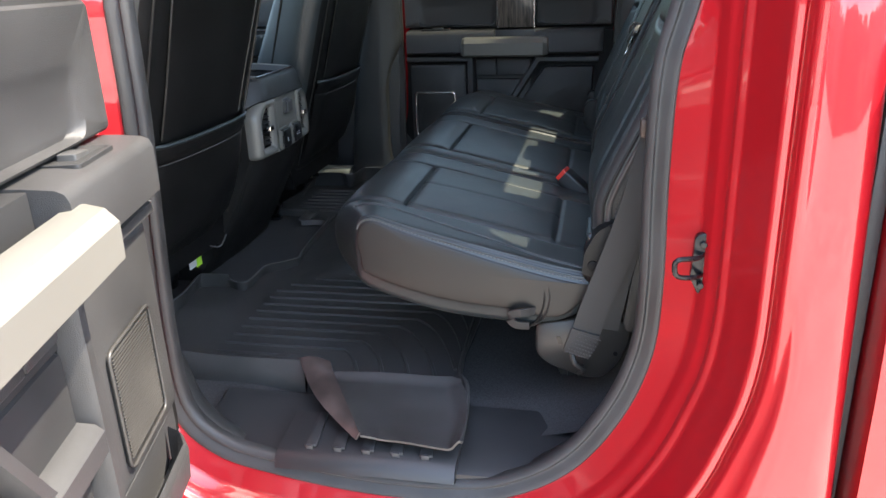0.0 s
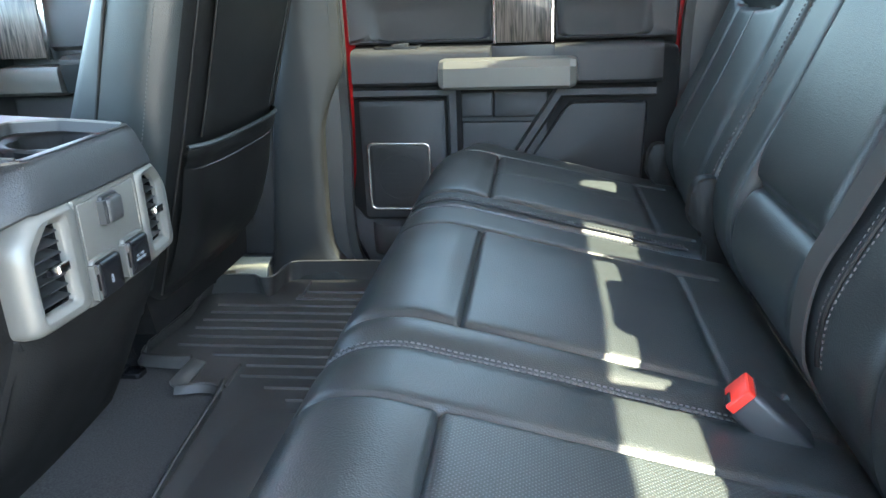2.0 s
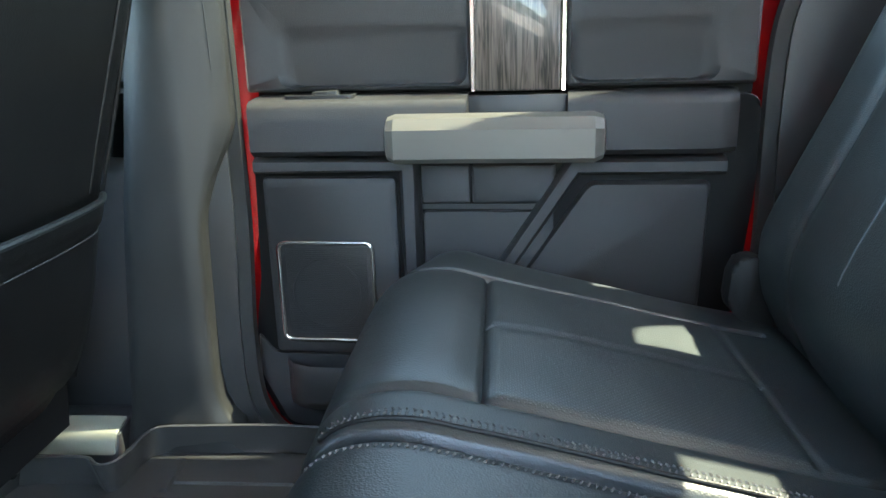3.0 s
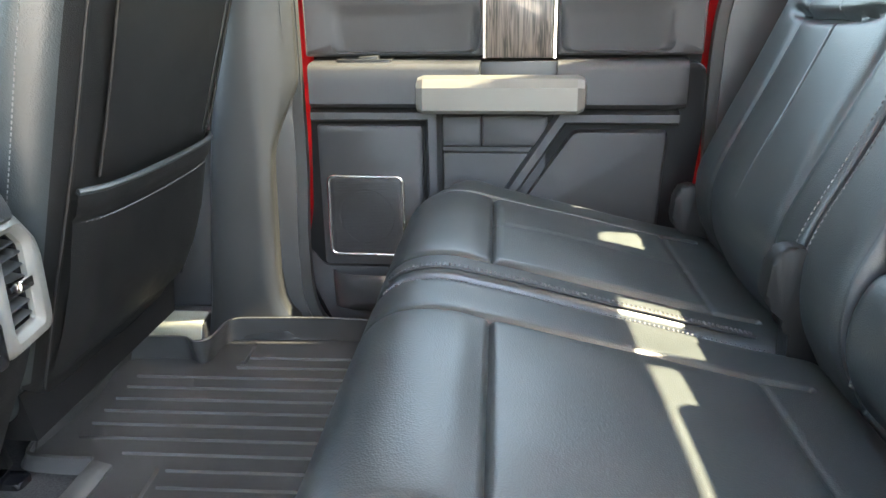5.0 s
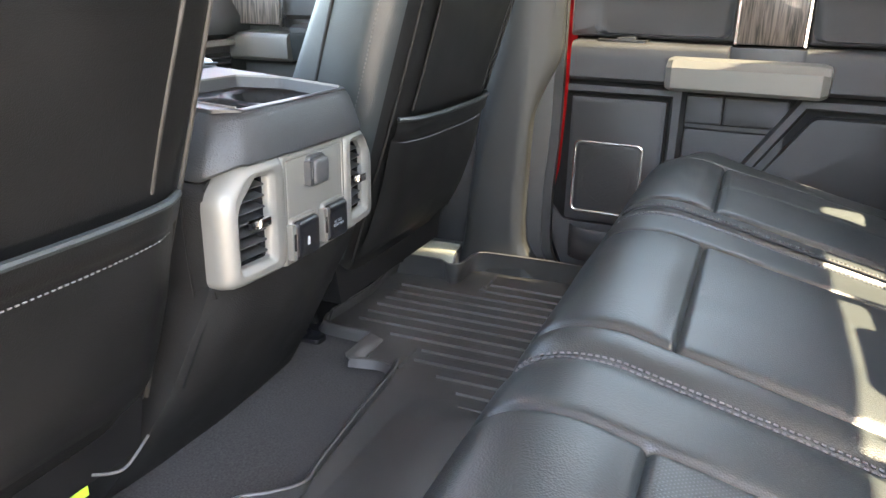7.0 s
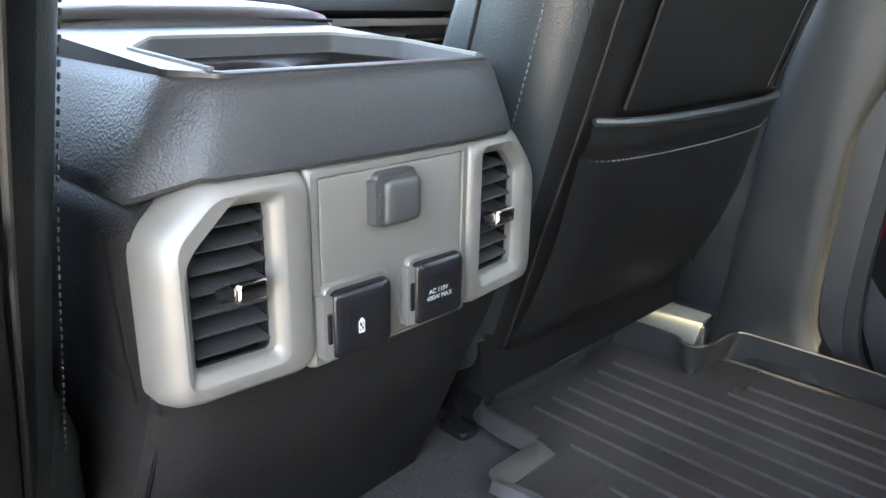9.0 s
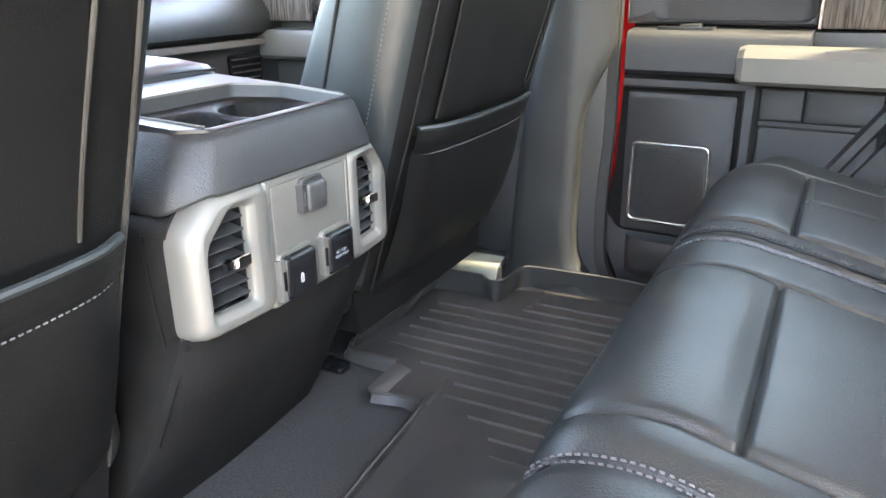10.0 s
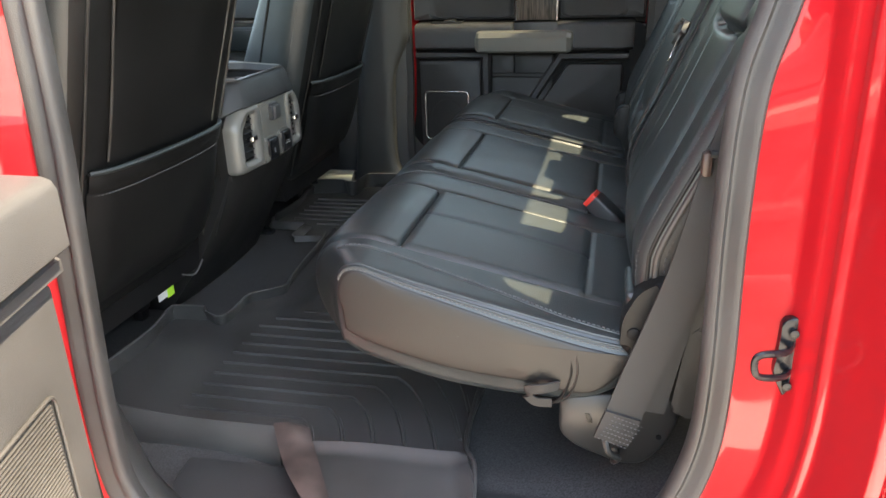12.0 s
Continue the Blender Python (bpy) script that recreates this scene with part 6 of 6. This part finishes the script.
# near edge: standing wall, flap that lies over the sill, and the curled corner between
def cloth(grid, thick, mat, name, label=""):
    """A bent sheet of rubber of even thickness."""
    bm = bmesh.new()
    V = [[bm.verts.new(p) for p in row] for row in grid]
    for a, b in zip(V, V[1:]):
        for i in range(len(a) - 1):
            bm.faces.new((a[i], a[i + 1], b[i + 1], b[i]))
    bm.normal_update()
    bmesh.ops.solidify(bm, geom=bm.faces[:], thickness=thick)
    return part(name, bm, mat, mat_, label, smooth=60)


wall = []
for k in range(25):
    x = -0.705 + 0.33 * k / 24
    w = 0.004 * math.sin(x * 22)
    y = 1.262 - 0.020 * k / 24
    top = 0.776 + 0.004 * math.sin(x * 14)
    wall.append([(x, y - 0.012 + w, 0.724), (x, y - 0.014 + w, 0.740), (x, y - 0.012 + w, 0.758), (x, y - 0.004, top - 0.004), (x, y, top), (x, y + 0.008, top - 0.006), (x, y + 0.014, 0.752)])
cloth(wall, 0.003, RUBBER, "side_wall", "standing outer face of the mat edge")
LEFT = (Vector((-0.338, 1.250, 0)), Vector((-0.221, 1.066, 0)))      # the fold on the flap's side
RIGHT = (Vector((-0.098, 1.268, 0)), Vector((-0.060, 1.062, 0)))


def flap_height(t, k):
    """The flap: a bead at its crease, a hollow, and a turned-up right edge."""
    bead = 0.011 * math.exp(-((t - 0.05) / 0.045) ** 2)
    return 0.7525 + bead - 0.0055 * smoothstep(0.10, 0.55, t) + 0.004 * smoothstep(0.75, 1.0, t) + 0.018 * smoothstep(0.88, 1.0, k) * smoothstep(0.0, 0.3, t) + 0.006 * (1 - smoothstep(0.0, 0.25, k)) * t


flap = []
for i in range(33):
    k = i / 32
    row = []
    for j in range(25):
        t = j / 24
        bow = 0.012 * math.sin(math.pi * t) * smoothstep(0.6, 1.0, k)
        p = LEFT[0].lerp(LEFT[1], t).lerp(RIGHT[0].lerp(RIGHT[1], t), k)
        row.append((p.x + bow, p.y + 0.004 * math.sin(5 * k), flap_height(t, k)))
    flap.append(row)
cloth(flap, 0.0035, RUBBER, "flap", "mat flap lying over the sill")
curl = []
for j in range(17):
    t = j / 16
    fold = LEFT[0].lerp(LEFT[1], t) + Vector((0, 0, flap_height(t, 0) + 0.004 + 0.018 * (1 - t)))
    free = Vector((-0.392, 1.250, 0.781)).lerp(Vector((-0.228, 1.066, 0.748)), t) + Vector((-0.014, -0.008, 0.0)) * math.sin(t * math.pi)
    curl.append([free.lerp(fold, m / 8) + Vector((0.002, -0.004, 0.008)) * math.sin(m / 8 * math.pi) * (1 - t) for m in range(9)])
cloth(curl, 0.003, RUBBER_BACK, "curled_corner", "curled reddish brown underside of the mat")

# ---- belts and buckles ----
def strap(path, across, width, thick=0.0014, n=8):
    """A flat woven strap along a line; across gives its width's way at each point."""
    P = curve(path, n)
    W = curve(across, n)
    rr = []
    for i, p in enumerate(P):
        a, b = P[max(0, i - 1)], P[min(len(P) - 1, i + 1)]
        d = (b - a).normalized()
        w = (W[i] - d * W[i].dot(d)).normalized()
        nn = d.cross(w)
        k = width / 2
        rr.append([p + w * k + nn * thick, p + w * k - nn * thick, p + w * k * 0.5 - nn * thick * 1.2, p - w * k * 0.5 - nn * thick * 1.2, p - w * k - nn * thick, p - w * k + nn * thick, p - w * k * 0.5 + nn * thick * 1.2, p + w * k * 0.5 + nn * thick * 1.2])
    return loft(rr)


belt = thing("seat_belt", "dark grey-brown woven seat belt stitched to its floor anchor", "seat belt")
part("webbing", strap([(0.115, 1.170, 0.885), (0.135, 1.168, 0.955), (0.160, 1.168, 1.03), (0.182, 1.170, 1.10), (0.198, 1.176, 1.165), (0.216, 1.19, 1.235), (0.256, 1.20, 1.38), (0.302, 1.20, 1.58)], [(1, 0.1, -0.25)] * 6 + [(1, 0.3, -0.2)] * 2, 0.044), WEB, belt)
part("webbing", strap([(0.150, 1.180, 0.91), (0.166, 1.178, 1.0), (0.184, 1.179, 1.09), (0.200, 1.183, 1.16)], [(1, 0.1, -0.15)] * 4, 0.040), WEB, belt, "second layer of the belt behind")
part("stitched_end", strap([(0.108, 1.172, 0.868), (0.113, 1.169, 0.885), (0.121, 1.167, 0.910)], [(1, 0.1, -0.3)] * 3, 0.0440, 0.0032), WEB, belt, "doubled end with rows of stitching")
for k in range(7):
    z = 0.876 + 0.0055 * k
    part("stitching", stitching([(0.092 + 0.006 * k * 0.5 + 0.0042 * j, 1.1625, z - 0.0014 * j) for j in range(10)], 0.003, 0.0018, 0.0008, up=(0, -1, 0)), HEMTHREAD, belt)
part("anchor_hook", tube(curve([(0.100, 1.175, 0.872), (0.106, 1.170, 0.852), (0.118, 1.178, 0.838), (0.113, 1.19, 0.824), (0.117, 1.205, 0.815)], 6), 0.0045, 8, up=(0, 1, 0)), STEEL, belt, "steel anchor hook")
guide = thing("belt_guide", "brown plastic belt guide on the backrest edge", "belt guide")
part("clip", box(0.186, 0.197, 1.170, 1.188, 1.210, 1.237, 0.004), material("brown_plastic", (0.055, 0.032, 0.024), 0.45), guide)
part("bar", tube([(0.194, 1.172, 1.236), (0.232, 1.178, 1.229)], 0.0042, 8, up=(0, 1, 0)), STEEL, guide)

ank = thing("anchor_plate", "dark grey pressed steel seat anchor plate with holes", "bracket")
ap = [tuple(p) for p in rounded([(0.040, 0.893), (0.040, 0.838), (0.062, 0.818), (0.098, 0.806), (0.120, 0.797), (0.150, 0.799), (0.176, 0.830), (0.192, 0.872), (0.192, 0.905), (0.10, 0.905)], 0.016, 4)]
part("plate", loft([[(x, 1.235, z) for x, z in ap], [(x, 1.224, z) for x, z in ap], [(0.116 + (x - 0.116) * 0.94, 1.220, 0.855 + (z - 0.855) * 0.92) for x, z in ap]]), STEEL, ank, smooth=50)
part("slot", prism([(0.079 + 0.0030 * a - 0.002 * b, 0.866 + 0.0065 * b) for a, b in ((-1, -1), (1, -1), (1.2, 0), (1, 1), (-1, 1), (-1.2, 0))], 1.2185, 1.2215, "y"), GLOSSBLACK, ank)
part("bolt_hole", cylinder((0.169, 1.2195, 0.847), 0.0035, 0.003, "y", 10, 0), GLOSSBLACK, ank)
part("bolt_hole", cylinder((0.115, 1.2195, 0.818), 0.006, 0.003, "y", 12, 0.0005), STEEL, ank)
part("stand", box(0.09, 0.165, 1.30, 1.32, 0.745, 0.90, 0.004), DARKPLASTIC, ank)
arrow = solid("arrow_mark", prism([(0.1945, 1.017), (0.202, 1.0255), (0.202, 1.021), (0.214, 1.021), (0.214, 1.013), (0.202, 1.013), (0.202, 1.0085)], 1.1848, 1.1858, "y"), DARKPLASTIC, "moulded arrow on the quarter trim", "mark")

# lap buckle with red button on the near seat
bk = thing("seat_belt_buckle", "black seat belt buckle with a red release button", "buckle")
ax = Vector((0.74, -0.16, -0.65)).normalized()          # from the button down into the crease
ay = Vector((0.16, 1.0, 0.0))
ay = (ay - ax * ay.dot(ax)).normalized()
az_ = ax.cross(ay)
MB = Matrix(((ax.x, ay.x, az_.x, 0.072), (ax.y, ay.y, az_.y, 1.655), (ax.z, ay.z, az_.z, 1.022), (0, 0, 0, 1)))


def placed(bm, m):
    bmesh.ops.transform(bm, matrix=m, verts=bm.verts)
    return bm


part("shell", placed(loft([[(x, a * k, b * k) for a, b in rrect(-0.021, 0.021, -0.0155, 0.0155, 0.006, 4)] for x, k in ((-0.012, 0.93), (-0.008, 1.0), (0.030, 1.0), (0.055, 0.85), (0.062, 0.6))]), MB), DARKPLASTIC, bk)
part("button", placed(loft([[(x, a * k, b * k) for a, b in rrect(-0.0185, 0.0185, -0.0130, 0.0130, 0.003, 3)] for x, k in ((-0.0205, 0.90), (-0.0190, 1.0), (-0.010, 1.0))]), MB), REDBUTTON, bk, "bright red release button")
part("slot", placed(box(-0.0215, -0.012, -0.0150, 0.0020, -0.0135, -0.0060, 0.001), MB), GLOSSBLACK, bk)
part("strap", placed(strap([(0.055, 0, 0), (0.085, -0.010, 0.002), (0.115, -0.030, 0.004)], [(0, 1, 0)] * 3, 0.030, 0.0016), MB), WEB, bk)

# middle belt lying on the back with its tongue
mb = thing("middle_seat_belt", "black seat belt with a steel tongue hanging over the backrest", "seat belt")
pth = [leaned(h, s, y) for h, s, y in ((0.006, 0.545, 1.69), (0.008, 0.45, 1.692), (0.0095, 0.33, 1.697), (0.0105, 0.21, 1.702), (0.009, 0.14, 1.706), (-0.018, 0.072, 1.708), (-0.062, 0.036, 1.708))]
part("webbing", strap(pth, [(0.05, 1, 0)] * 7, 0.040), WEB, mb)
MT = Matrix.Translation(leaned(0.016, 0.340, 1.690)) @ Euler((0, radians(22.5), 0)).to_matrix().to_4x4() @ Euler((radians(-32), 0, 0)).to_matrix().to_4x4()
tg = part("tongue_body", placed(loft([[(x, a * k, b * k) for a, b in rrect(-0.026, 0.026, -0.0125, 0.0125, 0.006, 4)] for x, k in ((-0.007, 0.9), (-0.005, 1.0), (0.003, 1.0), (0.005, 0.9))]), MT), SOCKETGREY, mb, "dark grey moulded grip of the tongue")
part("slot_bar", placed(tube([(-0.009, -0.022, 0.010), (-0.011, 0.0, 0.0105), (-0.009, 0.022, 0.010)], 0.0032, 8, up=(1, 0, 0)), MT), GREYPLASTIC, tg, "pale slot bar for the webbing")
part("tongue", placed(prism([(a, b) for a, b in rounded([(-0.0085, -0.052), (0.0085, -0.052), (0.0105, -0.010), (-0.0105, -0.010)], 0.003, 3)], -0.003, -0.0006, "x", 0.0005), MT), CHROME, tg, "steel tongue")
part("webbing", strap([leaned(0.004, 0.545, 1.69), leaned(-0.004, 0.60, 1.692), (0.36, 1.696, 1.70), (0.41, 1.700, 1.84), (0.437, 1.702, 1.928)], [(0.3, 1, 0), (0.7, 0.8, 0), (0.8, 0.75, 0), (0.8, 0.75, 0), (0.8, 0.75, 0)], 0.046), WEB, mb, "shoulder part that rises to the roof")
# Unseen strap, added to block a narrow band of sun on the cushions.
sun_strap = thing("sun_blocking_strap", "unseen black strap added to break the sun patch at the backrest split", "strap")
part("webbing", strap([leaned(-0.06, 0.40, 2.040), leaned(-0.055, 0.55, 2.040), (0.375, 2.040, 1.66), (0.415, 2.038, 1.82), (0.440, 2.036, 1.929)], [(0.05, 1, 0)] * 5, 0.036), WEB, sun_strap)
